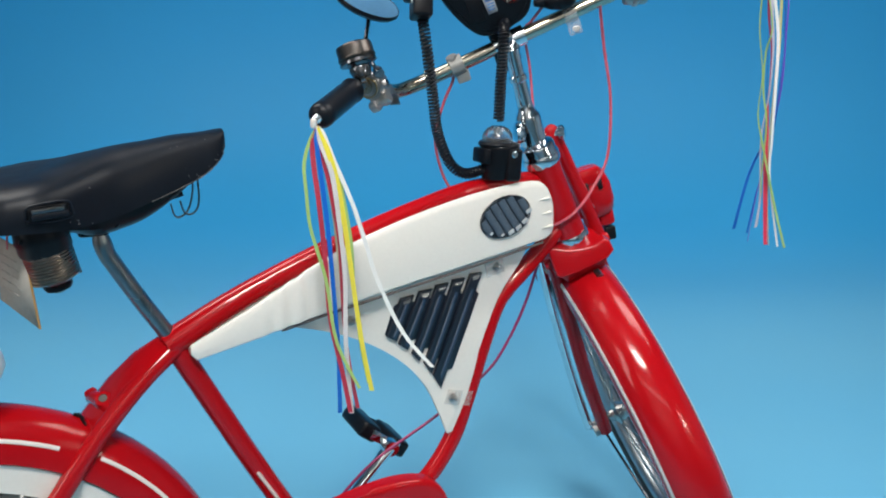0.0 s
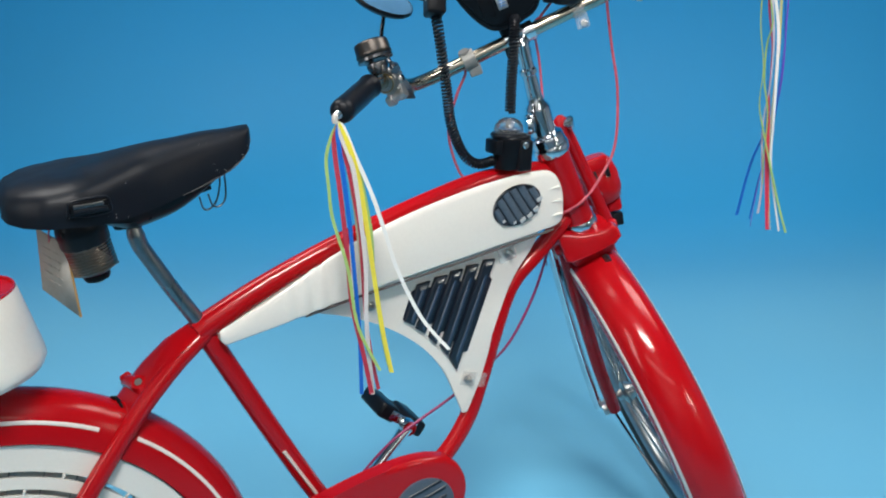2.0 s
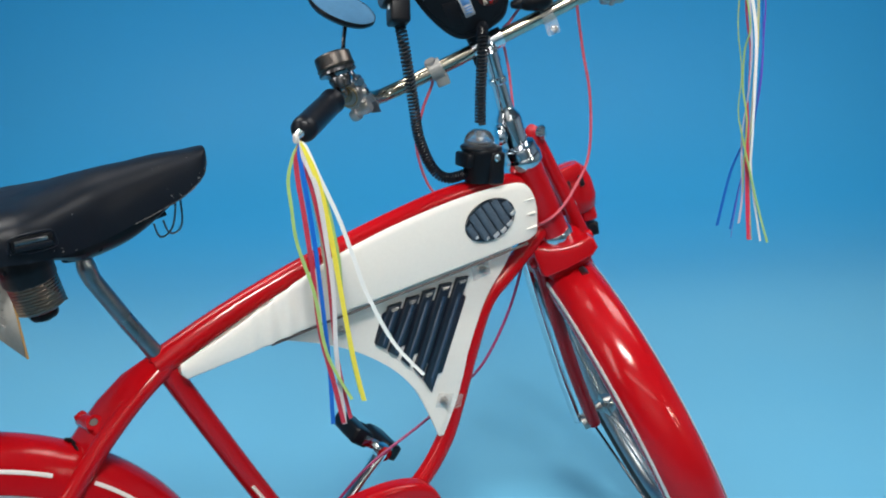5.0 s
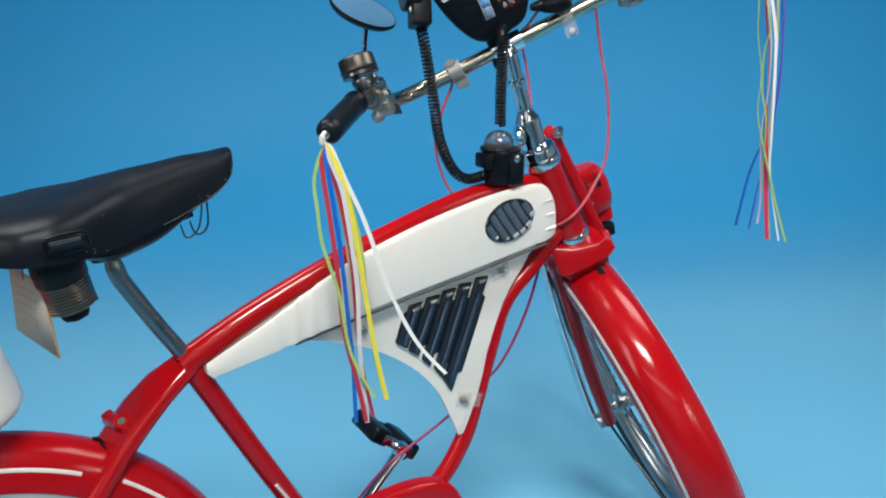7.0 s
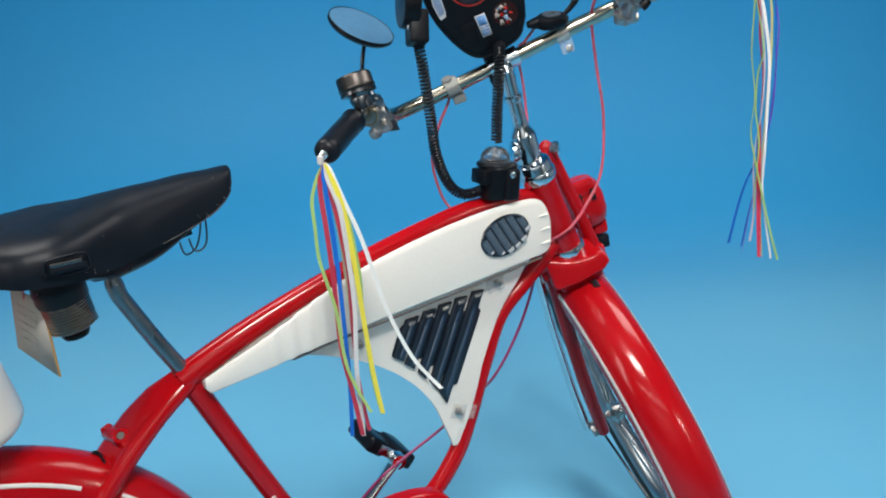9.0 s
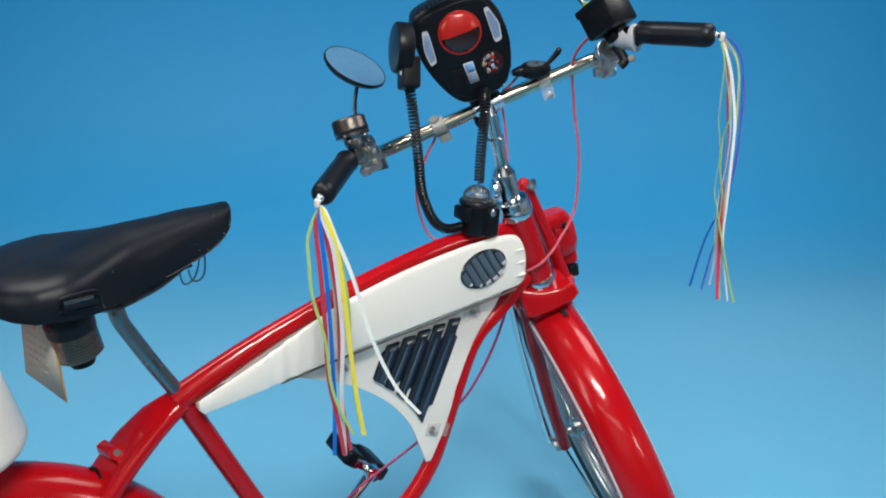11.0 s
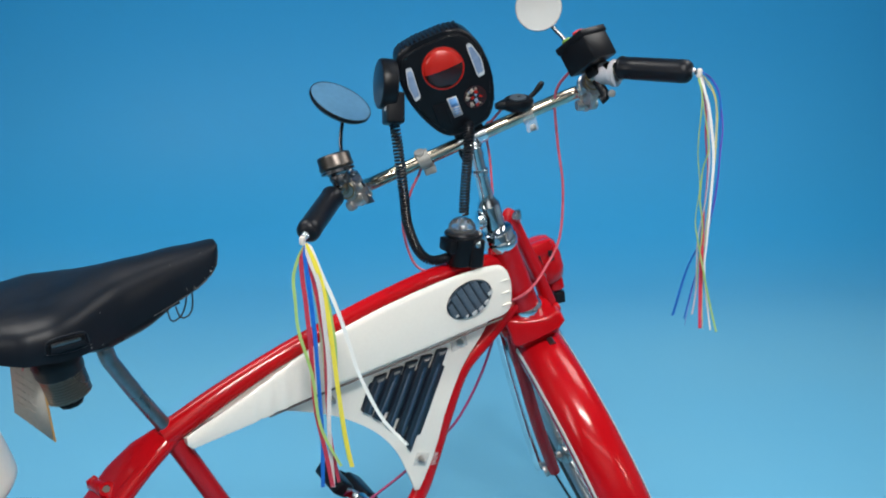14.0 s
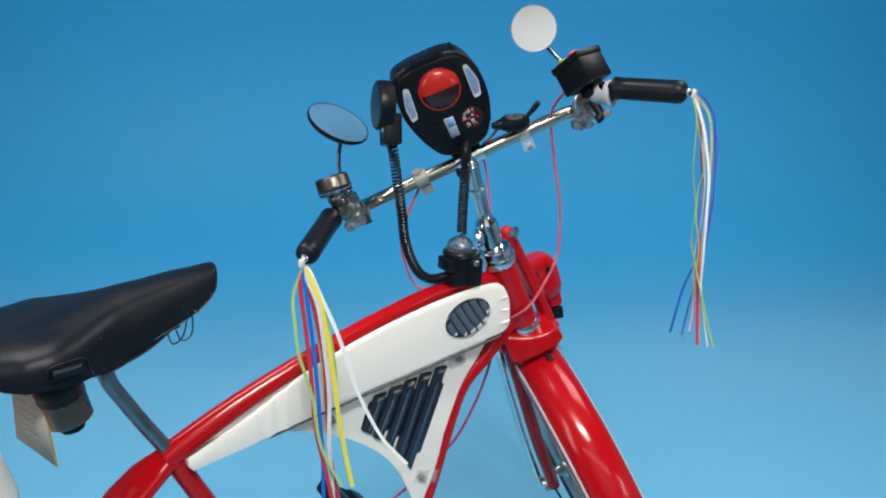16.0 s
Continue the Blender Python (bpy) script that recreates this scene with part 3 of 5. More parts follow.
def fender(c, r, ax0, ax1, side, a0, a1, half, depth, n=72):
    """A rolled sheet guard: rings of a rounded section swept round the wheel, with some thickness."""
    bm = B()
    rings = []
    sec = []
    for k in range(13):
        t = math.pi * k / 12
        sec.append((-half * math.cos(t) if 0 < k < 12 else (-half if k == 0 else half), depth * (math.sin(t) ** 0.75 if 0 < k < 12 else 0)))
    inner = [(x * 0.97, y - 0.0018) for x, y in sec[::-1]]
    for t in np.linspace(a0, a1, n):
        d = ax0 * math.cos(t) + ax1 * math.sin(t)
        rings.append([c + d * (r - depth + y) + side * x for x, y in sec + inner])
    return loops(bm, rings)


def fender_line(c, r, ax0, ax1, side, a0, a1, half, depth, k, width=0.006, n=72):
    """A painted line along a fender at the angle k of its section."""
    bm = B()
    rings = []
    for t in np.linspace(a0, a1, n):
        d = ax0 * math.cos(t) + ax1 * math.sin(t)
        ring = []
        for kk, lift in ((k - width / 0.06, 0.0), (k - width / 0.12, 0.0008), (k + width / 0.12, 0.0008), (k + width / 0.06, 0.0)):
            x, y = -half * math.cos(kk), depth * max(0.0, math.sin(kk)) ** 0.75
            o = V((0, 0, 0)) + side * (-math.cos(kk)) + d * math.sin(kk)
            ring.append(c + d * (r - depth + y) + side * x + o * (lift + 0.0004))
        rings.append(ring)
    return loops(bm, rings, closed=False, cap=False)


def wheel(name, parent, c, ax0, ax1, side, m, r=0.332, disc=False):
    hub_pts = [c - side * 0.045, c - side * 0.036, c - side * 0.030, c - side * 0.014, c + side * 0.014, c + side * 0.030, c + side * 0.036, c + side * 0.045]
    wh = part(name, tube(B(), hub_pts, [0.012, 0.014, 0.026, 0.016, 0.016, 0.026, 0.014, 0.012], 20), STEEL, parent, m=m)
    part("tyre", tube(B(), ring_pts(c, r - 0.026, 0, 2 * math.pi, 73, ax0, ax1)[:-1], 0.026, 16, closed=True), TYRE, wh)
    bm = B()
    rings = []
    rim_r = r - 0.052
    for t in np.linspace(0, 2 * math.pi, 73)[:-1]:
        d = ax0 * math.cos(t) + ax1 * math.sin(t)
        rings.append([c + d * (rim_r + y) + side * x for x, y in ((-0.017, 0.008), (-0.019, 0.0), (-0.012, -0.010), (0, -0.014), (0.012, -0.010), (0.019, 0.0), (0.017, 0.008), (0, 0.0))])
    rings.append(rings[0])
    part("rim", loops(bm, rings, cap=False), RIM, wh)
    for k in range(36):
        t = 2 * math.pi * k / 36
        sgn = 1 if k % 2 else -1
        d = ax0 * math.cos(t) + ax1 * math.sin(t)
        e = ax0 * math.cos(t + (0.5 if k % 4 < 2 else -0.5)) + ax1 * math.sin(t + (0.5 if k % 4 < 2 else -0.5))
        part("spoke", rod(B(), c + e * 0.024 + side * (0.030 * sgn), c + d * (rim_r - 0.012), 0.0011, 5), STEEL, wh)
    for sgn in (-1, 1):
        bm = lathe(B(), [(0, 0.045), (0.005, 0.045), (0.005, 0.064), (0.011, 0.064), (0.011, 0.068), (0.0085, 0.068), (0.0085, 0.077), (0.0045, 0.078), (0.0045, 0.086), (0, 0.087)], axis(c, side * sgn), 12)
        part("axle_nut", bm, STEEL, wh)
    return wh


UX, WZ, LV = V((1, 0, 0)), V((0, 0, 1)), V((0, 1, 0))
RC = V((-0.155, 0.0, 0.29))
rw = wheel("rear_wheel", bike, RC, UX, WZ, LV, None)
# white cover disc with rings of slots
edges_r = [0.318, 0.2795, 0.2705, 0.2525, 0.2435, 0.2255, 0.2165, 0.1985, 0.1895, 0.06]
for ro, ri, sd in [(o, i, k) for k in (1, -1) for o, i in zip(edges_r[0::2], edges_r[1::2])]:
    rr = []
    bm = B()
    for t in np.linspace(0, 2 * math.pi, 121)[:-1]:
        d = UX * math.cos(t) + WZ * math.sin(t)
        rr.append([bm.verts.new(RC + d * r_ + LV * v_) for r_, v_ in ((ro, -0.040 * sd), (ro, -0.0375 * sd), (ri, -0.0375 * sd), (ri, -0.040 * sd))])
    for i in range(len(rr)):
        a, b = rr[i], rr[(i + 1) % len(rr)]
        for j in range(4):
            bm.faces.new((a[j], a[(j + 1) % 4], b[(j + 1) % 4], b[j]))
    part("wheel_disc_ring", bm, WHITE, rw, "white ring of the slotted wheel cover")
for k, r_ in enumerate((0.275, 0.248, 0.221, 0.194)):
    for j in range(18):
        t = 2 * math.pi * (j + 0.5 * (k % 2)) / 18 + 0.1
        d = UX * math.cos(t) + WZ * math.sin(t)
        part("disc_bridge", rbox(B(), (0.014, 0.004, 0.002), axis(RC + d * r_ + LV * -0.0385, LV, d), 0), WHITE, rw)
rf = part("rear_fender", fender(RC, 0.385, UX, WZ, LV, radians(-20), radians(205), 0.047, 0.062), RED, bike, "red rolled steel rear fender with white lines")
part("fender_line", fender_line(RC, 0.385, UX, WZ, LV, radians(62), radians(205), 0.047, 0.062, 0.39, 0.003), WHITE_PAINT, rf)
part("fender_line", fender_line(RC, 0.385, UX, WZ, LV, radians(-20), radians(53), 0.047, 0.062, 0.46, 0.003), WHITE_PAINT, rf)
part("fender_line", fender_line(RC, 0.385, UX, WZ, LV, radians(-20), radians(205), 0.047, 0.062, math.pi - 0.50, 0.003), WHITE_PAINT, rf)

part("torn_edge", tube(B(), cr([(0.0335, 0.002, 0.6275), (0.0385, 0.001, 0.6255), (0.0430, 0.0, 0.6225), (0.0445, -0.010, 0.6200), (0.0470, -0.018, 0.6160)], 4), [0.0014, 0.0022, 0.0030, 0.0024, 0.0034, 0.0040, 0.0022, 0.0028, 0.0018, 0.0026, 0.0032, 0.0022, 0.0016, 0.0024, 0.0020, 0.0014, 0.0008], 8), PAN, rf, "black gap where the fender paint is torn")
FA, AA, LA = V((1, 0, 0)), V((0, 0, 1)), V((0, 1, 0))
FC = V((0.050, 0.0036, -0.431))
fw = wheel("front_wheel", bike, FC, FA, AA, LA, LOWER)
FR, FH, FD = 0.382, 0.049, 0.052
ff = part("front_fender", fender(FC, FR, FA, AA, LA, radians(40), radians(222), FH, FD), RED, bike, "red rolled steel front fender with white edge lines", m=LOWER)
for k in (0.24, math.pi - 0.46):
    part("fender_line", fender_line(FC, FR, FA, AA, LA, radians(40), radians(222), FH, FD, k, 0.0056), WHITE_PAINT, ff)
for sgn in (-1, 1):
    for deg in (205,):
        t = radians(deg)
        part("fender_stay", rod(B(), FC + LA * 0.07 * sgn, FC + (FA * math.cos(t) + AA * math.sin(t)) * (FR - FD + 0.008) + LA * (FH - 0.001) * sgn, 0.0028, 8), DARK_STEEL, ff)

# ---- springer fork ----
bm = rbox(B(), (0.085, 0.105, 0.026), Matrix.Translation((0.012, 0, -0.032)), 0.011, 4)
rbox(bm, (0.05, 0.085, 0.028), Matrix.Translation((-0.005, 0, -0.052)), 0.011, 4)
fork = part("fork_crown", bm, RED, bike, m=LOWER)
for sgn in (-0.72, 1):
    part("fork_leg", tube(B(), cr([(0.01, 0.043 * sgn, -0.03), (0.012, 0.053 * sgn, -0.14), (0.016, 0.066 * sgn, -0.30), (0.024, 0.070 * sgn, -0.438)], 6), lerp_list([0.0125, 0.0130, 0.0135, 0.0130], 19), 14), RED, fork)
    part("truss_rod", tube(B(), cr([(0.052, 0.058 * sgn, -0.03), (0.056, 0.073 * sgn, -0.16), (0.056, 0.088 * sgn, -0.32), (0.045, 0.096 * sgn, -0.432)], 6), 0.0085, 12), STEM, fork)
    part("leg_end", lathe(B(), [(0, -0.006), (0.012, -0.006), (0.013, 0.0), (0.012, 0.006), (0, 0.006)], axis((0.03, 0.085 * sgn, -0.432), (0, 1, 0)), 14), STEEL, fork)
for sgn in (-1, 1):
    if sgn > 0:
        part("bolt", lathe(B(), [(0, -0.01), (0.0075, -0.01), (0.0075, 0.006), (0, 0.007)], axis((-0.044, -0.016 + 0.002 * sgn, -0.066), (-1, 0, -0.3)), 6), DARK_STEEL, fork)
    part("crown_knob", lathe(B(), [(0, 0), (0.010, 0), (0.011, 0.006), (0.008, 0.012), (0, 0.013)], axis((0.0, 0.05 * sgn, -0.028), (0, sgn, 0)), 14), RED, fork)
bm = tube(B(), cr([(0.036, -0.015, 0.194), (0.040, -0.020, 0.181), (0.047, -0.029, 0.13), (0.050, -0.038, 0.06), (0.050, -0.050, -0.035)], 6), [0.0055, 0.009, 0.0105, 0.012, 0.013] + lerp_list([0.0145, 0.013, 0.012], 20), 12, wide=0.9)
link = part("fork_link", bm, RED, bike, m=FORK)
part("link_bolt", lathe(B(), [(0, -0.021), (0.009, -0.021), (0.0125, -0.018), (0.0125, -0.011), (0.008, -0.010), (0.008, 0.010), (0, 0.010)], axis((0.036, -0.021, 0.183), (0.35, 1, 0.1)), 14), CHROME, link)
apron = [(0.053, 0.012), (0.040, 0.010), (0.022, 0.002), (0.0, -0.003), (-0.027, -0.006), (-0.046, -0.004), (-0.054, -0.012), (-0.056, -0.028), (-0.042, -0.036), (0.005, -0.040), (0.044, -0.044), (0.053, -0.038)]
part("crown_apron", plate(B(), apron, lambda x, y, z: V((-0.020 - z + 2.2 * x * x + 0.30 * (y + 0.01), x, y)), 0.022, 0.005, 4), RED, bike, "folded red plate over the fork crown", m=FORK)
part("crown_collar", lathe(B(), [(0, -0.058), (0.036, -0.058), (0.040, -0.050), (0.040, -0.028), (0.034, -0.018), (0, -0.018)], axis((0.004, 0, 0), (0, 0, 1)), 28), RED, fork)
# the housing ahead of the head tube
bm = B()
hc = V((0.115, -0.083, 0.014))
lathe(bm, [(0, -0.052), (0.022, -0.052), (0.034, -0.044), (0.041, -0.024), (0.042, 0.006), (0.036, 0.03), (0.024, 0.044), (0, 0.048)], axis(hc, (0.25, -0.1, 1)), 12)
rbox(bm, (0.03, 0.05, 0.03), axis(hc + V((-0.02, 0.0, 0.036)), (0.25, -0.1, 1)), 0.006)
rbox(bm, (0.034, 0.026, 0.040), axis(hc + V((-0.026, 0.022, 0.020)), (0.25, 0.1, 1)), 0.006)
rbox(bm, (0.030, 0.030, 0.040), axis(hc + V((-0.018, -0.008, -0.050)), (0.25, -0.2, 1)), 0.008)
part("spring_housing", bm, RED, fork)
for k in range(2):
    part("slot", rbox(B(), (0.006, 0.009, 0.022), axis(hc + V((-0.038, 0.012 - 0.026 * k, 0.022)), (0.25, -0.1, 1)), 0.002), PLASTIC, fork)
part("housing_bolt", lathe(B(), [(0, 0), (0.008, 0), (0.008, 0.006), (0, 0.008)], axis(hc + V((-0.040, 0.018, -0.012)), (-1, 0.1, 0.2)), 10), STEEL, fork)
part("housing_arm", tube(B(), cr([(0.10, -0.062, -0.02), (0.085, -0.058, -0.05), (0.05, -0.045, -0.05)], 5), 0.013, 10), RED, fork)
part("rubber_stop", rbox(B(), (0.03, 0.022, 0.026), axis((0.095, -0.086, -0.072), (0.2, -0.3, 1)), 0.004), RUBBER, fork)

# ---- crank, pedals, chain guard ----
BB = V((0.41, 0.0, 0.305))
crank = part("crank", rod(B(), BB + LV * -0.07, BB + LV * 0.065, 0.009, 14), CHROME, bike)
for sgn, tip in ((1, V((0.533, 0.07, 0.424))), (-1, V((0.287, -0.09, 0.186)))):
    root = V((BB.x, tip.y - 0.012 * sgn, BB.z))
    n_ = 7
    part("crank_arm", tube(B(), [root.lerp(tip, k / (n_ - 1)) for k in range(n_)], [0.017, 0.0145, 0.0125, 0.0115, 0.0115, 0.0125, 0.0145], 12, wide=0.75, up=(0, 1, 0)), CHROME, crank)
    part("crank_boss", lathe(B(), [(0, -0.011), (0.014, -0.011), (0.0155, -0.004), (0.0155, 0.006), (0.010, 0.011), (0, 0.012)], axis(tip, (0, sgn, 0)), 16), CHROME, crank)
    c = tip + LV * 0.055 * sgn + V((-0.004, 0, 0.008)) * sgn
    pm = axis(c, (0.62, 0, 0.78), (0, 1, 0))
    pedal = part("pedal", rod(B(), tip, tip + LV * 0.105 * sgn, 0.006, 10), CHROME, bike)
    for k in (-1, 1):
        bm = rbox(B(), (0.092, 0.038, 0.030), pm @ Matrix.Translation((0, 0.034 * k, 0)), 0.007, 3)
        part("rubber_block", bm, RUBBER, pedal)
    for k in (-1, 1):
        part("end_plate", rbox(B(), (0.003, 0.062, 0.018), pm @ Matrix.Translation((0.0465 * k, 0, 0)), 0.001), CHROME, pedal)
    part("pedal_reflector", rbox(B(), (0.03, 0.004, 0.012), pm @ Matrix.Translation((0, -0.05, 0)), 0.0015), RED_LENS, pedal)
outl = cr([(0.586, 0.345, 0), (0.575, 0.397, 0), (0.540, 0.425, 0), (0.477, 0.434, 0), (0.395, 0.423, 0), (0.31, 0.402, 0), (0.15, 0.365, 0), (-0.08, 0.33, 0), (-0.13, 0.30, 0), (-0.08, 0.265, 0), (0.15, 0.25, 0), (0.36, 0.225, 0), (0.48, 0.225, 0), (0.555, 0.27, 0)], 6, closed=True)
guard = part("chain_guard", plate(B(), [(p.x, p.y) for p in outl], at_v(-0.038), 0.028, 0.010, 4), RED, bike, "rounded red chain guard with a slotted grey vent")
GC = (0.502, 0.345)
part("vent_plate", plate(B(), oval(*GC, 0.056, 0.052, radians(-15)), at_v(-0.066), 0.004, 0.0015), VENT, guard)
for k in range(5):
    y = 0.034 - 0.017 * k
    hw = 0.046 * math.sqrt(max(0.1, 1 - (y / 0.056) ** 2)) - 0.006
    part("vent_slot", tube(B(), [(GC[0] - hw, -0.0705, GC[1] + y - hw * 0.28), (GC[0] + hw, -0.0705, GC[1] + y + hw * 0.28)], 0.0035, 8, wide=0.5, up=(0, 0, 1)), GRILLE, guard)

# ---- seat post and saddle ----
part("seat_post", tube(B(), cr(uvw([(0.091, 0.905), (0.092, 0.882), (0.0935, 0.866), (0.098, 0.848), (0.106, 0.832), (0.136, 0.7755), (0.164, 0.727), (0.175, 0.705)]), 6), [0.0098] * 8 + lerp_list([0.0100, 0.0125, 0.0120], 10) + [0.0118] * 25, 16), POST, bike)
part("seat_clamp", lathe(B(), [(0.0120, -0.006), (0.0145, -0.006), (0.0142, 0.000), (0.0120, 0.002)], axis((0.166, 0, 0.722), (-0.5, 0, 0.86)), 18), RED, bike)
prof_u = [-0.068, -0.062, -0.045, -0.02, 0.02, 0.05, 0.08, 0.11, 0.14, 0.18, 0.22, 0.244, 0.255, 0.261]
half_w = [0.060, 0.082, 0.103, 0.122, 0.126, 0.112, 0.088, 0.068, 0.055, 0.043, 0.034, 0.029, 0.0250, 0.0175]
top_w = [0.948, 0.955, 0.961, 0.966, 0.971, 0.9765, 0.983, 0.9895, 0.9945, 0.9992, 1.0033, 1.0055, 1.0062, 1.0064]
bot_w = [0.921, 0.917, 0.915, 0.914, 0.914, 0.911, 0.909, 0.912, 0.919, 0.931, 0.946, 0.961, 0.973, 0.984]
bm = B()
rings = []
M_ = 40
for i in range(M_ + 1):
    u = prof_u[0] + (prof_u[-1] - prof_u[0]) * (0.5 - 0.5 * math.cos(math.pi * i / M_))
    h, zt, zb = (float(np.interp(u, prof_u, q)) for q in (half_w, top_w, bot_w))
    d = zt - zb
    rear, nose = [(1.0, 0.0), (1.012, 0.25), (1.0, 0.5), (0.965, 0.68), (0.88, 0.82), (0.72, 0.915), (0.5, 0.965), (0.25, 0.995), (0.0, 1.0)], [(1.0, 0.0), (1.0, 0.25), (0.995, 0.5), (0.975, 0.7), (0.93, 0.86), (0.82, 0.95), (0.6, 0.982), (0.3, 0.996), (0.0, 1.0)]
    waist = [(1.0, 0.0), (0.975, 0.25), (0.915, 0.46), (0.82, 0.64), (0.70, 0.78), (0.55, 0.885), (0.38, 0.95), (0.19, 0.988), (0.0, 1.0)]
    kn, kw = 0.15 * max(0.0, min(1.0, (u - 0.22) / 0.04)), 0.62 * max(0.0, 1 - abs(u - 0.11) / 0.10)
    sec = [((r0 * (1 - kn) + n0 * kn) * (1 - kw) + w0 * kw, zb + d * ((r1 * (1 - kn) + n1 * kn) * (1 - kw) + w1 * kw)) for (r0, r1), (n0, n1), (w0, w1) in zip(rear, nose, waist)]
    full = [(-k, z) for k, z in sec] + [(k, z) for k, z in sec[-2::-1]]
    under = [(k * 0.93, z + (0.004 if abs(k) > 0.9 else -0.008)) for k, z in full[::-1]]
    rings.append([(u, h * k, z) for k, z in full + under])
bm = loops(bm, rings)
for v in bm.verts:
    v.co += V((0, 0, 0.0012 * noise.noise(v.co * 28.0)))
bm.normal_update()
flank = [(f.calc_center_median(), f.normal.copy(), [v.co.copy() for v in f.verts]) for f in bm.faces if f.normal.y < -0.3]
saddle = part("saddle", bm, LEATHER, bike, "scuffed black leather sprung saddle")
pan = ((-0.055, 0.075, 0.927, 0.010), (0.0, 0.104, 0.918, 0.014), (0.05, 0.096, 0.912, 0.018), (0.085, 0.074, 0.907, 0.026), (0.12, 0.053, 0.913, 0.029), (0.155, 0.041, 0.922, 0.026), (0.19, 0.031, 0.933, 0.014), (0.215, 0.026, 0.944, 0.004))
pan = [(p.x, p.y, p.z, q.x) for p, q in zip(cr([k[:3] for k in pan], 5), cr([(k[3], 0, 0) for k in pan], 5))]
belly = [(1.0, 0.012, 0.0)] + [(math.cos(radians(a)), 0.0, math.sin(radians(a)) ** 0.8) for a in (12, 30, 50, 70)]
part("saddle_pan", loops(B(), [[(u, -h * k, b + up - d * dn) for k, up, dn in belly] + [(u, h * k, b + up - d * dn) for k, up, dn in belly[::-1]] for u, h, b, d in pan]), PAN, saddle, "glossy black pan under the leather")
for u_, v_, w_ in ((0.108, -0.052, 0.899), (0.000, -0.100, 0.899)):
    part("pan_rivet", lathe(B(), [(0, -0.002), (0.005, -0.002), (0.005, 0.001), (0.003, 0.003), (0, 0.0035)], axis((u_, v_, w_), (0.25, -0.9, -0.35)), 12), PAN, saddle)
edge = [(0.258, -0.0215, 0.977), (0.245, -0.0287, 0.9625), (0.22, -0.0357, 0.9465), (0.18, -0.0445, 0.9315), (0.155, -0.0515, 0.924)]
worn_rnd = random.Random(9)
part("worn_edge", tube(B(), cr(edge, 14), [worn_rnd.uniform(0.0004, 0.0014) for _ in range(57)], 6), SCUFF, saddle)
marks = B()
for u0, u1, w0, w1, count, size in ((0.050, 0.078, 0.0, 0.018, 14, 0.0010), (0.19, 0.262, 0.0, 0.009, 46, 0.0009), (0.12, 0.19, 0.0, 0.006, 14, 0.0006), (-0.06, 0.25, 0.0, 0.06, 12, 0.0007)):
    zone = [f for f in flank if u0 < f[0].x < u1 and w0 < f[0].z - float(np.interp(f[0].x, prof_u, bot_w)) < w1]
    for _ in range(count if zone else 0):
        mid, nrm, cs = worn_rnd.choice(zone)
        at = mid.lerp(worn_rnd.choice(cs), worn_rnd.random()).lerp(worn_rnd.choice(cs), 0.5 * worn_rnd.random()) + nrm * 0.0002
        rbox(marks, (size * worn_rnd.uniform(0.6, 2.6), size * worn_rnd.uniform(0.4, 0.8), 0.0006), axis(at, nrm, (worn_rnd.uniform(-1, 1), 0.1, worn_rnd.uniform(-1, 1))), 0)
part("scuff_marks", marks, SPECK, saddle, "pale scuffs on the leather")
slot_m = axis((0.030, -0.1275, 0.938), (0.12, -1, 0.0), (1, 0, 0.05)) @ Matrix.Diagonal((0.88, 0.85, 1, 1))
part("saddle_slot", rbox(B(), (0.052, 0.021, 0.006), slot_m, 0.002), PAN, saddle)
part("slot_bar", rbox(B(), (0.040, 0.0055, 0.004), slot_m @ Matrix.Translation((-0.001, 0.0035, 0.0030)), 0.001), DARK_STEEL, saddle)
part("slot_flap", rbox(B(), (0.046, 0.0085, 0.004), slot_m @ Matrix.Translation((0.001, -0.0045, 0.0035)), 0.0012), LEATHER, saddle)
part("slot_lip", tube(B(), cr([slot_m @ V(p) for p in ((-0.027, -0.008, 0.001), (-0.028, 0.0, 0.001), (-0.024, 0.010, 0.001), (0.0, 0.0125, 0.001), (0.024, 0.011, 0.001), (0.028, 0.0, 0.001), (0.026, -0.010, 0.001), (0.0, -0.0125, 0.001))], 4, closed=True), 0.0018, 6, closed=True), LEATHER, saddle)


def helix(a, b, r, turns, per=14):
    a, b = V(a), V(b)
    m = axis(a, b - a)
    h = (b - a).length
    n = int(turns * per)
    return [m @ V((r * math.cos(2 * math.pi * turns * i / n), r * math.sin(2 * math.pi * turns * i / n), h * i / n)) for i in range(n + 1)]


for sgn in (-1, 1):
    y = 0.080 * sgn
    a, b = V((0.0315, y, 0.840)), V((0.021, y, 0.896))
    part("saddle_spring", tube(B(), helix(a + V((0, 0, 0.005)), b, 0.0278, 13), 0.0023, 6), COIL, saddle)
    part("spring_core", lathe(B(), [(0, 0.002), (0.020, 0.002), (0.0235, 0.005), (0.0235, 0.054), (0, 0.054)], axis(a, b - a), 20), DARK_STEEL, saddle)
    part("spring_nut", lathe(B(), [(0, -0.013), (0.006, -0.012), (0.010, -0.010), (0.0155, -0.008), (0.0175, -0.004), (0.0170, 0.0), (0.014, 0.003), (0, 0.003)], axis(a, b - a), 10), PAN, saddle)
    part("spring_cap", lathe(B(), [(0, 0.044), (0.0290, 0.040), (0.0312, 0.044), (0.0315, 0.056), (0.0325, 0.058), (0.0305, 0.071), (0.027, 0.081), (0, 0.083)], axis(a, b - a), 24), PLASTIC, saddle)
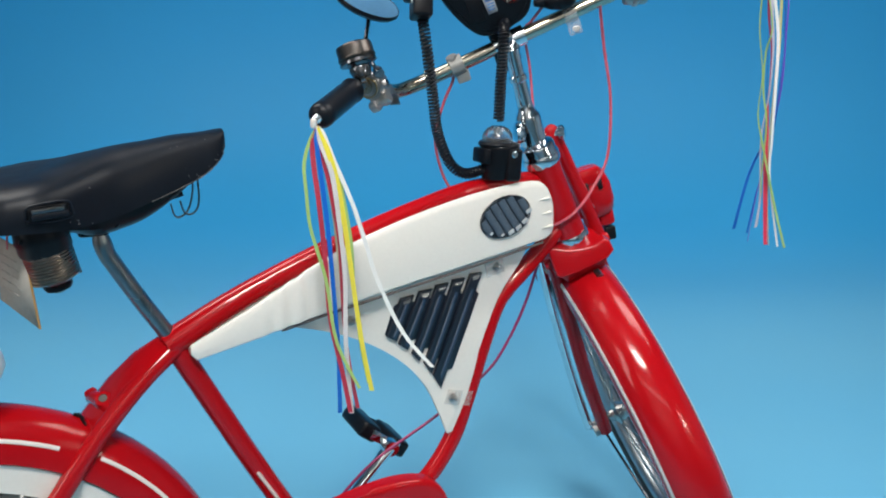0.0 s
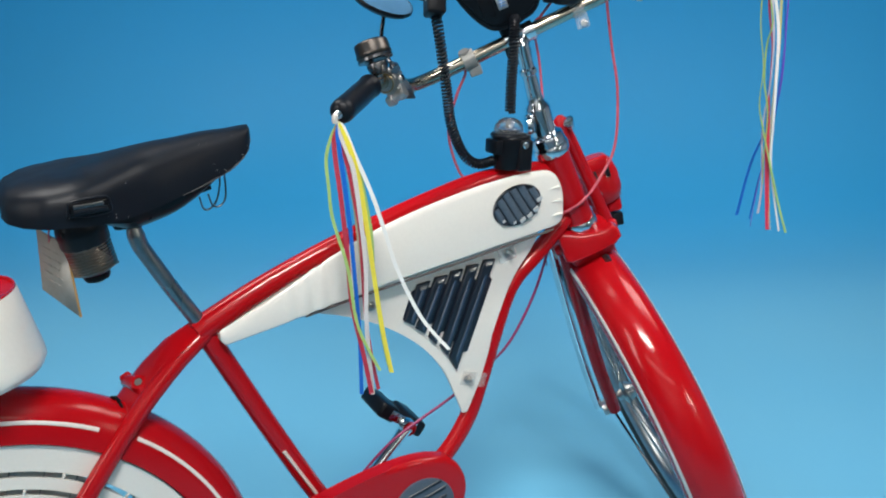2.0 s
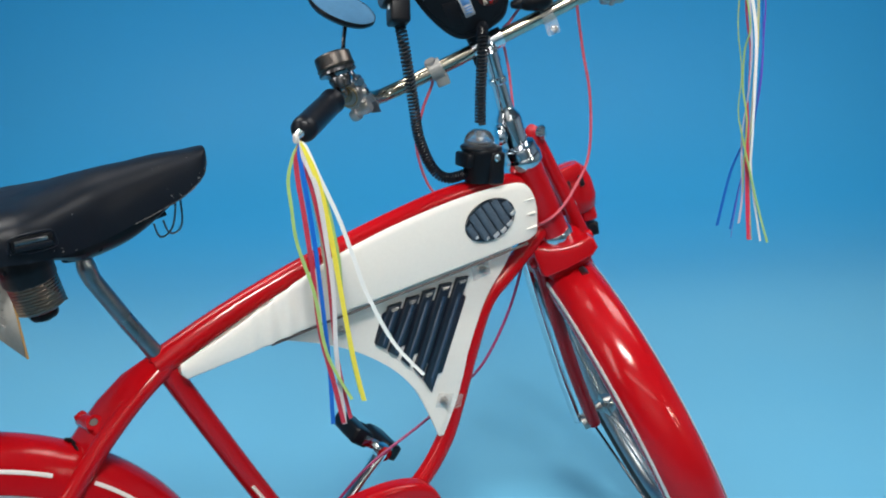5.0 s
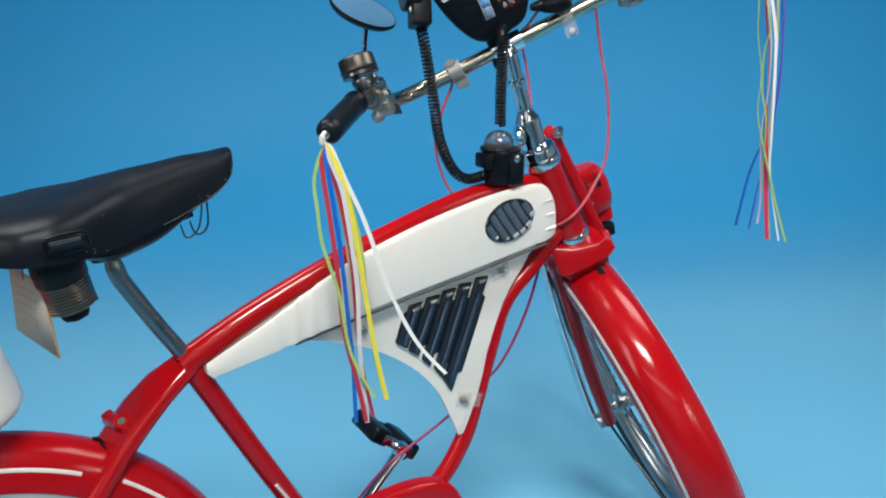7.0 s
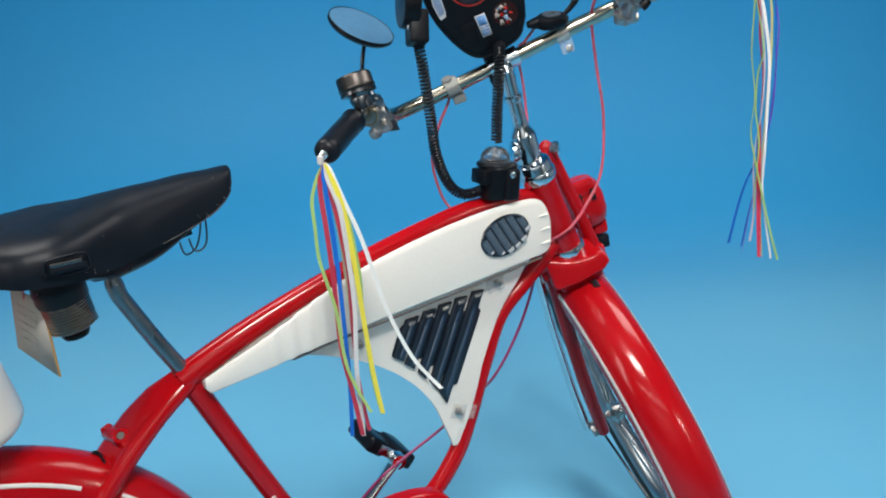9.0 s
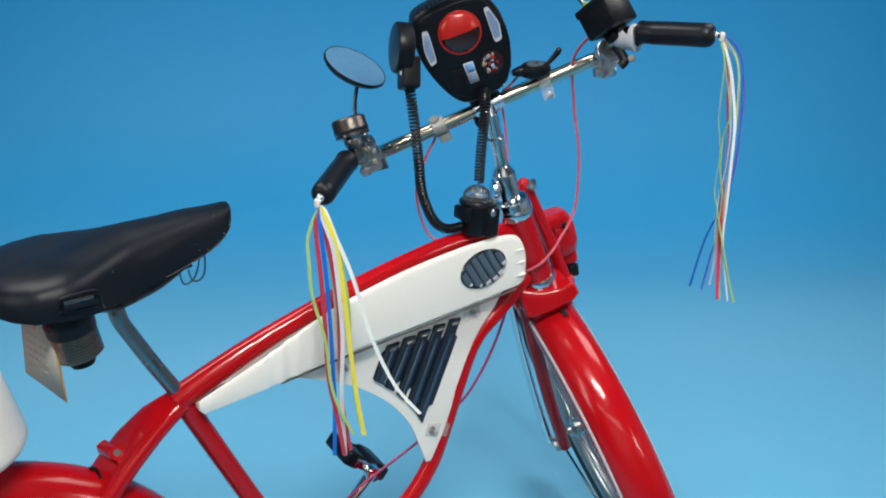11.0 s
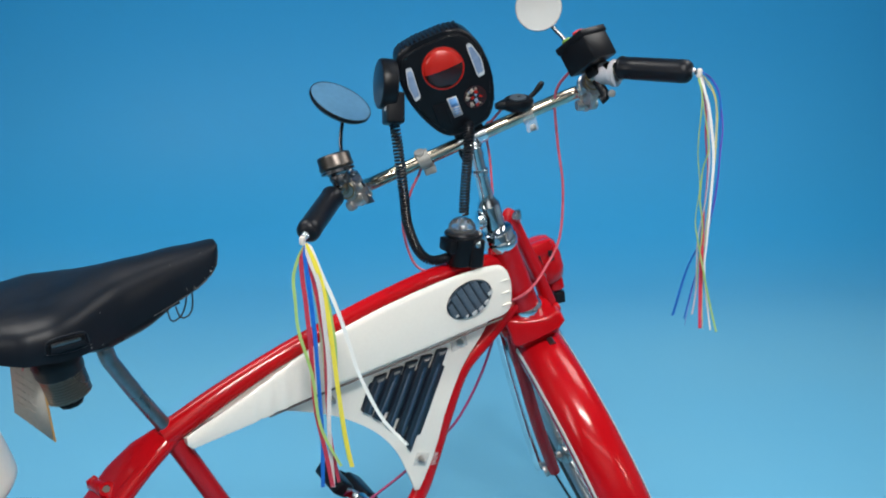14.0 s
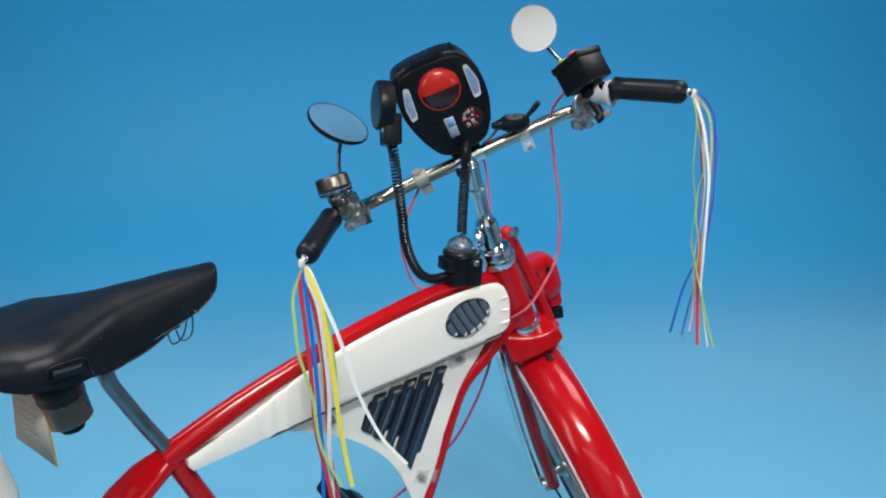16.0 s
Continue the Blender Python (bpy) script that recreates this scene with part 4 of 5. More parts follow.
part("saddle_rail", tube(B(), cr([(0.028, -0.08, 0.90), (0.05, -0.05, 0.898), (0.085, -0.02, 0.896), (0.2, -0.012, 0.925)], 6), 0.005, 8), PLASTIC, saddle)
part("saddle_rail", tube(B(), cr([(0.028, 0.08, 0.90), (0.05, 0.05, 0.898), (0.085, 0.02, 0.896), (0.2, 0.012, 0.925)], 6), 0.005, 8), PLASTIC, saddle)
part("rail_clamp", rbox(B(), (0.04, 0.05, 0.03), Matrix.Translation((0.083, 0, 0.893)), 0.006), PLASTIC, saddle)

# ---- stem and handlebar ----
sax = axis((0, 0.028, 0), (0.02, -0.060, 1))
bm = lathe(B(), [(0, 0.176), (0.0218, 0.176), (0.0212, 0.236), (0.0200, 0.240), (0.0138, 0.250), (0.0130, 0.260)], sax, 28)
lathe(bm, [(0.0130, 0.258), (0.0120, 0.296), (0.0150, 0.299), (0.0150, 0.306), (0.0120, 0.309), (0.0125, 0.350), (0, 0.350)], sax, 24)
stem = part("stem", bm, STEM, bike, m=FORK)
part("wedge_bolt", lathe(B(), [(0, -0.008), (0.015, -0.008), (0.019, -0.002), (0.018, 0.003), (0.012, 0.005), (0, 0.006)], axis((-0.002, 0.039, 0.216), (-0.05, 0.95, 0.26)), 22), STEM, stem)
bm = rod(B(), (0.03, -0.022, 0.361), (0.03, 0.030, 0.3565), 0.0165, 18)
tube(bm, cr([(0.008, 0.006, 0.33), (0.016, 0.006, 0.345), (0.028, 0.006, 0.357)], 5), [0.0125] * 5 + [0.015] * 6, 14)
part("bar_clamp", bm, STEM, stem)
part("clamp_bolt", lathe(B(), [(0, 0), (0.007, 0), (0.007, 0.008), (0, 0.009)], axis((0.008, 0.006, 0.366), (-0.6, 0, 0.9)), 6), STEEL, stem)
GA, GB = V((-0.239, 0.2985, 0.4075)), V((-0.1935, -0.3205, 0.4270))
pa = [(0.030, 0.0, 0.358), (0.030, 0.10, 0.349), (0.024, 0.17, 0.345), (0.0, 0.205, 0.352), (-0.05, 0.228, 0.378), (-0.11, 0.2500, 0.4015), (-0.225, 0.2925, 0.4060)]
pb = [(-0.18, -0.318, 0.423), (-0.10, -0.230, 0.439), (-0.05, -0.212, 0.418), (0.0, -0.205, 0.384), (0.024, -0.18, 0.375), (0.030, -0.10, 0.367)]
bar = part("handlebar", tube(B(), cr(pb + pa, 8), 0.0118, 16), NICKEL, bike, "chromed swept-back handlebar", m=FORK)


def grip(a, b):
    a, b = V(a), V(b)
    h = (b - a).length
    prof = [(0, 0), (0.0168, 0), (0.0186, 0.003), (0.0186, 0.007), (0.0172, 0.010), (0.0178, 0.03), (0.0178, h - 0.022), (0.0182, h - 0.016), (0.0172, h - 0.007), (0.0135, h - 0.002), (0.006, h + 0.001), (0, h + 0.001)]
    g = part("grip", lathe(B(), prof, axis(a, b - a), 24), RUBBER, bike, "black rubber handlebar grip", m=FORK)
    part("grip_plug", lathe(B(), [(0, 0), (0.005, 0), (0.006, 0.003), (0.004, 0.006), (0.0055, 0.010), (0.0035, 0.013), (0, 0.013)], axis(b, b - a), 14), CHROME, g)
    return g


grip(V(pa[5]) * 0.93 + GA * 0.07, GA)
grip((-0.108, -0.239, 0.4400), GB)

# ---- cables ----
def cable(pts, r, parent, label, m=None, material=None):
    return part("cable", tube(B(), cr(pts, 8), r, 8), material or RED_CABLE, parent, label, m)


cable([(0.825, 0.035, 0.79), (0.818, 0.04, 0.744), (0.785, 0.04, 0.65), (0.737, 0.04, 0.569), (0.69, 0.04, 0.528), (0.611, 0.04, 0.48), (0.542, 0.04, 0.447), (0.485, 0.04, 0.417), (0.429, 0.04, 0.37), (0.38, 0.04, 0.32), (0.2, 0.05, 0.285), (-0.05, 0.06, 0.30)], 0.0026, bike, "thin crimson brake cable along the down tube", material=CRIMSON_CABLE)
cable([(-0.010, -0.196, 0.425), (0.0, -0.180, 0.420), (0.02, -0.155, 0.384), (0.02, -0.139, 0.301), (0.02, -0.127, 0.211), (0.01, -0.095, 0.120), (-0.012, -0.048, 0.078), (-0.032, -0.014, 0.063), (-0.036, 0.008, 0.056), (-0.030, 0.028, 0.050), (-0.006, 0.045, 0.042), (0.03, 0.045, 0.02)], 0.0025, bike, "thin red brake cable", FORK)
cable([(0.045, 0.150, 0.345), (0.045, 0.135, 0.335), (0.035, 0.108, 0.333), (0.04, 0.139, 0.294), (0.04, 0.172, 0.24), (0.03, 0.178, 0.167), (0.02, 0.156, 0.138), (0.02, 0.10, 0.11), (0.03, 0.05, 0.09)], 0.0024, bike, "thin red brake cable", FORK)
cable([(0.028, -0.062, 0.392), (0.035, -0.040, 0.375), (0.050, -0.026, 0.36), (0.055, -0.018, 0.30), (0.045, -0.006, 0.25), (0.030, 0.002, 0.225)], 0.0022, bike, "thin red shift cable", FORK)

# ---- siren toy with handset, on the middle of the handlebar ----
siren = thing("toy_siren", TURNED @ Matrix.Translation((0, 0.002, 0.0)), (0.02, 0.005, 0.375), "black plastic toy siren with a red lens on the handlebar", "siren")
outl = cr([(0.073, 0.5505, 0), (0.045, 0.5565, 0), (0.0, 0.5595, 0), (-0.026, 0.556, 0), (-0.044, 0.540, 0), (-0.057, 0.510, 0), (-0.060, 0.465, 0), (-0.054, 0.428, 0), (-0.035, 0.394, 0), (0.0, 0.384, 0), (0.040, 0.385, 0), (0.067, 0.416, 0), (0.088, 0.470, 0), (0.0895, 0.520, 0), (0.0835, 0.542, 0)], 6, closed=True)
body = part("body", plate(B(), [(p.x, p.y) for p in outl], lambda x, y, z: V((0.055 - z, x, y)), 0.054, 0.005, 3), PLASTIC, siren)
inner = [(0.011 + (p.x - 0.011) * 0.9, 0.482 + (p.y - 0.482) * 0.9) for p in outl]
part("face", plate(B(), inner, lambda x, y, z: V((0.002 - z, x, y)), 0.0035, 0.0015), PLASTIC, siren)
for k in range(13):
    s = (k + 0.5) / 13
    y = 0.075 - 0.106 * s
    c = V((0.030, y, float(np.interp(y, [-0.032, -0.005, 0.045, 0.075], [0.5560, 0.5598, 0.5568, 0.5503])) + 0.0005))
    part("rib", rbox(B(), (0.044, 0.0050, 0.0036), Matrix.Translation(c), 0.0012), PLASTIC, siren)
part("brow", tube(B(), cr([(-0.0005, 0.076, 0.538), (-0.001, 0.045, 0.5465), (-0.001, 0.0, 0.5490), (-0.0005, -0.027, 0.5445)], 6), 0.0013, 8), PLASTIC, siren)
lm = axis((-0.001, 0.016, 0.5025), (-1, 0, 0), (0, 0.95, 0.30))
cap = [(0.0340 * math.sin(t), 0.012 * math.cos(t)) for t in np.linspace(math.pi / 2, 0, 9)]
cap[-1] = (0, 0.012)
# lower half coloured dark, standing for the reflected dark interior
for which, material in ((1, RED_LENS), (-1, DARK_LENS)):
    bm = lathe(B(), cap, lm, 40)
    no = lm.to_3x3() @ V((0.36, -1.0 if (lm.to_3x3() @ V((0, 1, 0))).z < 0 else 1.0, 0))
    bmesh.ops.bisect_plane(bm, geom=bm.verts[:] + bm.edges[:] + bm.faces[:], plane_co=lm @ V((0, 0, 0)), plane_no=no, clear_inner=which > 0, clear_outer=which < 0)
    part("lens", bm, material, siren, "glossy red lens" if which > 0 else "lens half coloured dark for the interior it mirrors")
part("lens_rim", tube(B(), [lm @ V((0.0345 * math.cos(t), 0.0345 * math.sin(t), 0.001)) for t in np.linspace(0, 2 * math.pi, 49)[:-1]], 0.0015, 8, closed=True), RED_LENS, siren)
for quad in (((0.075, 0.523), (0.065, 0.522), (0.0655, 0.468), (0.077, 0.464), (0.081, 0.492)), ((-0.031, 0.527), (-0.039, 0.528), (-0.050, 0.498), (-0.048, 0.470), (-0.035, 0.468))):
    c = V((sum(p[0] for p in quad) / 5, sum(p[1] for p in quad) / 5, 0))
    o = [V((quad[i][0], quad[i][1], 0)).lerp(V((quad[j][0], quad[j][1], 0)), k) for i, j in zip(range(5), (1, 2, 3, 4, 0)) for k in (0.12, 0.88)]
    part("sticker_edge", plate(B(), [(p.x, p.y) for p in o], lambda x, y, z: V((-0.0015 - z, x, y)), 0.0008, 0), STICKER_EDGE, siren)
    o2 = [c + (p - c) * 0.8 for p in o]
    part("sticker", plate(B(), [(p.x, p.y) for p in o2], lambda x, y, z: V((-0.0023 - z, x, y)), 0.0006, 0), STICKER, siren, "pale reflective sticker")
bm = plate(B(), [(0.026, 0.451), (0.009, 0.451), (0.007, 0.416), (0.023, 0.415)], lambda x, y, z: V((-0.0015 - z, x, y)), 0.0008, 0)
part("sticker_edge", bm, STICKER_EDGE, siren)
bm = plate(B(), [(0.024, 0.449), (0.0105, 0.449), (0.0092, 0.434), (0.0225, 0.434)], lambda x, y, z: V((-0.0023 - z, x, y)), 0.0006, 0)
part("sticker", bm, STICKER_BLUE, siren, "small blue sticker")
for k in range(3):
    part("sticker_bar", rbox(B(), (0.0006, 0.011, 0.002), Matrix.Translation((-0.0026, 0.0152 + 0.0003 * k, 0.430 - 0.0045 * k)), 0), STICKER_BLUE, siren)
part("round_sticker", lathe(B(), [(0, 0.0), (0.0195, 0.0), (0.0195, 0.0012), (0, 0.0014)], axis((-0.0012, -0.0215, 0.438), (-1, 0, 0)), 28), DARK_LENS, siren, "round dark sticker with red and cream marks")
mark_rnd = random.Random(5)
for k in range(16):
    rr, tt = 0.0150 * math.sqrt(mark_rnd.random()), mark_rnd.uniform(0, 6.28)
    material = (RED_LENS, INK, CARD, INK, STICKER)[k % 5]
    part("sticker_mark", rbox(B(), (0.0005, mark_rnd.uniform(0.002, 0.006), mark_rnd.uniform(0.003, 0.009)), pose(-0.0027 - 0.00003 * k, -0.0215 + rr * math.cos(tt), 0.438 + rr * math.sin(tt), mark_rnd.uniform(-50, 60), 0, 0), 0), material, siren)
part("battery_lid", plate(B(), [(0.052, 0.448), (0.029, 0.445), (0.029, 0.408), (0.052, 0.411)], lambda x, y, z: V((-0.0012 - z, x, y)), 0.003, 0.001), PLASTIC, siren)
part("mount", tube(B(), cr([(0.035, 0.018, 0.40), (0.034, 0.016, 0.38), (0.030, 0.014, 0.358)], 4), 0.016, 12), PLASTIC, siren)
part("mount_arm", tube(B(), cr([(0.03, 0.020, 0.352), (0.03, 0.024, 0.335), (0.022, 0.016, 0.318)], 4), 0.009, 10), PLASTIC, siren)
# handset
hm = axis((0.0, 0.1125, 0.509), (-0.12, 0.885, 0.41), (0.43, -0.34, 0.84))
bm = lathe(B(), [(0, -0.012), (0.038, -0.012), (0.0410, -0.010), (0.0415, 0.0), (0.0415, 0.009), (0.040, 0.013), (0.038, 0.014), (0.037, 0.0125), (0, 0.0125)], hm, 36)
rbox(bm, (0.052, 0.040, 0.031), hm @ Matrix.Translation((-0.040, -0.001, -0.011)), 0.005, 3)
hs = part("handset", bm, PLASTIC, siren, "black round handset clipped to the siren")
part("handset_face", lathe(B(), [(0, 0.0132), (0.036, 0.0132), (0.037, 0.014), (0.035, 0.0145), (0, 0.0155)], hm, 32), GRILLE, hs)
part("handset_button", rbox(B(), (0.012, 0.006, 0.004), hm @ Matrix.Translation((-0.040, -0.010, 0.0045)), 0.001), STEEL, hs)


def coil(path, r, wire, pitch, parent, label, loose=0.0):
    """A coiled cord: a helix wound along a curve."""
    c = cr(path, 40)
    length = sum((b - a).length for a, b in zip(c, c[1:]))
    per = 10
    n = int(length / pitch * per)
    stretch = lambda q: q + loose * math.sin(math.pi * q) / math.pi
    acc, out, fr = [0.0], [], frames(c)
    for a, b in zip(c, c[1:]):
        acc.append(acc[-1] + (b - a).length)
    for i in range(n + 1):
        s = length * min(1.0, stretch(i / n))
        j = min(int(np.searchsorted(acc, s)), len(c) - 1)
        j0 = max(j - 1, 0)
        k = (s - acc[j0]) / max(1e-9, acc[j] - acc[j0])
        p = c[j0].lerp(c[j], k)
        _, nn, bb = fr[j]
        t = 2 * math.pi * (n / per) * (i / n)
        out.append(p + nn * (r * math.cos(t)) + bb * (r * math.sin(t)))
    return part("coiled_cord", tube(B(), out, wire, 6), RUBBER, parent, label)


coil([(-0.012, 0.121, 0.455), (-0.03, 0.128, 0.419), (-0.045, 0.147, 0.333), (-0.05, 0.159, 0.279), (-0.055, 0.157, 0.226), (-0.06, 0.140, 0.202), (-0.065, 0.107, 0.200)], 0.0072, 0.0023, 0.0052, siren, "springy black coiled cord", 0.15)
coil([(0.012, 0.000, 0.396), (-0.018, 0.008, 0.389), (-0.038, 0.018, 0.370), (-0.05, 0.043, 0.313), (-0.06, 0.062, 0.266)], 0.0072, 0.0023, 0.0052, siren, "springy black coiled cord")

# ---- lamp block with a clear dome on the top tube ----
lamp = thing("beacon_lamp", BIKE @ Matrix.Translation((0.004, 0, 0.001)), (0.694, -0.015, 0.900), "black beacon block with a clear dome on the top tube", "lamp")
bm = loops(B(), [[(0.692 + x * k + (w - 0.93) * 0.1, -0.016 + y * k, w) for x, y in oval(0, 0, 0.031, 0.029, 0, 24)] for w, k in ((0.904, 0.78), (0.908, 0.86), (0.936, 0.97), (0.950, 1.04), (0.955, 1.06), (0.958, 1.04), (0.960, 0.96))])
part("body", bm, PLASTIC, lamp)
part("clamp", rbox(B(), (0.026, 0.062, 0.052), pose(0.704, -0.018, 0.928, 0, 4, 0), 0.005, 3), PLASTIC, lamp)
part("ear", rbox(B(), (0.014, 0.040, 0.024), pose(0.661, -0.016, 0.943, 0, 4, 0), 0.004, 2), PLASTIC, lamp)
part("collar", lathe(B(), [(0.0, 0.0), (0.030, 0.0), (0.031, 0.004), (0.029, 0.007), (0.0245, 0.008), (0, 0.008)], axis((0.690, -0.014, 0.956), (0.05, 0, 1)), 28), PLASTIC, lamp)
part("dome", lathe(B(), [(0.024, 0.0), (0.0245, 0.006), (0.0225, 0.014), (0.017, 0.021), (0.009, 0.025), (0, 0.026)], axis((0.690, -0.014, 0.963), (0.05, 0, 1)), 28), GLASS, lamp, "clear plastic dome")
part("bulb", lathe(B(), [(0, 0.0), (0.012, 0.0), (0.013, 0.004), (0.006, 0.008), (0.006, 0.014), (0.003, 0.018), (0, 0.018)], axis((0.690, -0.014, 0.9645), (0.05, 0, 1)), 14), CHROME, lamp)
part("screw", lathe(B(), [(0, 0), (0.0055, 0), (0.0058, 0.002), (0.004, 0.004), (0, 0.004)], axis((0.701, -0.0490, 0.946), (0, -1, 0.05)), 14), CHROME, lamp)

# ---- bell, brake clamp, mirrors ----
bell = thing("bicycle_bell", TURNED, (-0.10, 0.225, 0.41), "dull metal bell on the handlebar", "bell")
bx = axis((-0.105, 0.233, 0.437), (0.37, -0.04, 0.94))
part("gong", lathe(B(), [(0, 0.0250), (0.0215, 0.0245), (0.0252, 0.0230), (0.0268, 0.0205), (0.0270, 0.0060), (0.0278, 0.0050), (0.0278, 0.0022), (0.0262, 0.0), (0, 0.0)], bx, 36), BELL, bell)
part("band", lathe(B(), [(0.0262, -0.001), (0.0275, -0.001), (0.0275, -0.005), (0.0230, -0.006), (0.0, -0.006)], bx, 32), DARK_STEEL, bell)
part("base", lathe(B(), [(0, -0.026), (0.013, -0.026), (0.017, -0.014), (0.016, -0.010), (0.0195, -0.0055), (0, -0.0055)], bx, 20), DARK_STEEL, bell)
part("striker", tube(B(), cr([(-0.092, 0.215, 0.418), (-0.085, 0.212, 0.414), (-0.078, 0.212, 0.412)], 4), 0.0028, 8), STEEL, bell)


def brake_clamp(c, along, drop, side):
    """The cast clamp of a brake lever: a band, a block, a pivot and an adjuster."""
    c, along, drop = V(c), V(along).normalized(), V(drop).normalized()
    th = thing("brake_clamp", TURNED, c, "grey cast metal brake clamp on the handlebar", "brake clamp", "brake clamps")
    part("band", lathe(B(), [(0, -0.015), (0.0185, -0.015), (0.020, -0.010), (0.0185, -0.002), (0.0205, 0.0), (0.0205, 0.009), (0.019, 0.015), (0, 0.015)], axis(c, along), 24), STEEL, th)
    part("body", tube(B(), cr([c - along * 0.016 * side + drop * 0.012, c + drop * 0.020, c + along * 0.020 * side + drop * 0.020], 5), lerp_list([0.009, 0.014, 0.012], 11), 12), STEEL, th)
    part("pivot", lathe(B(), [(0, -0.018), (0.008, -0.018), (0.0095, -0.014), (0.0095, -0.006), (0.007, -0.005), (0.007, 0.005), (0.0095, 0.006), (0.0095, 0.014), (0.008, 0.018), (0, 0.018)], axis(c + drop * 0.030 + along * 0.020 * side, along.cross(drop)), 14), STEEL, th)
    part("ear", tube(B(), cr([c + drop * 0.010 - along * 0.014 * side, c + drop * 0.030 - along * 0.016 * side, c + drop * 0.040 - along * 0.004 * side], 5), lerp_list([0.006, 0.005, 0.0035], 11), 10), STEEL, th)
    part("washer", lathe(B(), [(0, -0.003), (0.010, -0.003), (0.011, 0.0), (0.010, 0.003), (0, 0.003)], axis(c + drop * 0.014 - along * 0.020 * side, along), 16), STEEL, th)
    q = along.cross(drop)
    part("casting", rbox(B(), (0.030, 0.026, 0.022), axis(c + drop * 0.016 - q * 0.004, q, along), 0.006, 3), STEEL, th)
    part("lever_root", tube(B(), cr([c + along * 0.014 + drop * 0.006, c + along * 0.024 + drop * 0.016, c + along * 0.022 + drop * 0.034], 5), lerp_list([0.009, 0.011, 0.007], 11), 10, wide=0.7), STEEL, th)
    if side < 0:
        part("hinge_plate", rbox(B(), (0.026, 0.018, 0.0035), axis(c - along * 0.004 + drop * 0.036 - q * 0.012, q, along + drop * 0.3), 0.0015), DARK_STEEL, th)
    part("end_cap", lathe(B(), [(0, -0.0016), (0.0155, -0.0016), (0.0160, 0.0), (0.0155, 0.0016), (0, 0.0016)], axis(c - along * 0.0165, along), 24), STEEL, th)
    ring_m = axis(c - along * 0.0182, along)
    part("brass_washer", tube(B(), [ring_m @ V((0.0145 * math.cos(t), 0.0145 * math.sin(t), 0)) for t in np.linspace(0, 2 * math.pi, 29)[:-1]], 0.0013, 6, closed=True), BRASS, th)
    p = c + drop * 0.034 + along * 0.004
    part("adjuster", tube(B(), [p + along * (k * 0.004) for k in range(8)], [0.006, 0.0075, 0.006, 0.0075, 0.006, 0.0075, 0.0055, 0.004], 10), STEEL, th)
    part("bolt", lathe(B(), [(0, 0), (0.006, 0), (0.006, 0.006), (0, 0.007)], axis(c - q * 0.018 + drop * 0.008, -q), 6), CHROME, th)
    return th


brake_clamp((-0.064, 0.228, 0.386), (0.75, -0.35, -0.12), (0.1, -0.35, -0.9), -1)
brake_clamp((-0.030, -0.207, 0.402), (0.75, 0.15, -0.4), (-0.2, 0.25, -0.9), 1)


def mirror(stem_pts, c, normal, r, label, back, face):
    m = axis(c, normal)
    th = thing("bicycle_mirror", TURNED, stem_pts[0], label, "mirror", "handlebar mirrors")
    part("glass", lathe(B(), [(0, 0.0012), (r * 0.965, 0.0010), (r * 0.975, 0.0)], m, 48), face, th)
    part("shell", lathe(B(), [(r * 0.965, 0.0005), (r * 0.972, 0.0016), (r * 0.99, 0.0016), (r, 0.0), (r, -0.004), (r * 0.92, -0.009), (r * 0.6, -0.013), (0, -0.015)], m, 48), back, th)
    part("stem", tube(B(), cr(stem_pts + [V(c) - V(normal).normalized() * 0.012], 6), 0.0034, 10), DARK_STEEL, th)
    part("foot", lathe(B(), [(0, -0.006), (0.008, -0.006), (0.008, 0.004), (0.005, 0.010), (0, 0.010)], axis(stem_pts[0], V(stem_pts[1]) - V(stem_pts[0])), 12), DARK_STEEL, th)
    return th


mirror([(-0.075, 0.213, 0.405), (-0.05, 0.219, 0.418), (-0.01, 0.223, 0.432), (0.02, 0.216, 0.448), (0.036, 0.205, 0.468)], (0.045, 0.198, 0.494), (-0.23, -0.65, 0.71), 0.0555, "round mirror in a black shell facing up", PLASTIC, BLUED_MIRROR)
mirror([(-0.055, -0.190, 0.465), (-0.035, -0.182, 0.490), (-0.022, -0.172, 0.510)], (-0.018, -0.157, 0.5495), (-0.942, 0.16, 0.335), 0.0375, "round mirror reflecting the pale studio", STEEL, MIRROR)

# ---- control box and shifter ----
cb = thing("switch_box", TURNED, (-0.075, -0.205, 0.44), "black plastic switch box with red and green buttons", "switch box")
cm = axis((-0.079, -0.203, 0.469), (0.54, 0.12, 0.84), (0.573, -0.794, -0.187))
part("body", rbox(B(), (0.056, 0.061, 0.050), cm @ Matrix.Translation((0, 0, 0.004)), 0.003, 2), PLASTIC, cb)
part("lid", rbox(B(), (0.059, 0.064, 0.012), cm @ Matrix.Translation((0, 0, 0.025)), 0.002, 2), PLASTIC, cb)
part("red_button", lathe(B(), [(0, 0), (0.009, 0), (0.009, 0.006), (0, 0.008)], cm @ Matrix.Translation((-0.010, -0.010, 0.0305)), 16), RED_BUTTON, cb)
part("green_button", lathe(B(), [(0, 0), (0.009, 0), (0.008, 0.006), (0, 0.008)], cm @ Matrix.Translation((-0.014, 0.014, 0.0305)), 16), LIME_BUTTON, cb)
part("screw", lathe(B(), [(0, 0), (0.004, 0), (0.004, 0.002), (0, 0.002)], cm @ Matrix.Translation((-0.02, -0.02, 0.0305)), 10), DARK_STEEL, cb)
part("bracket", rbox(B(), (0.022, 0.022, 0.016), cm @ Matrix.Translation((0.006, 0.010, -0.028)), 0.004), PLASTIC, cb)
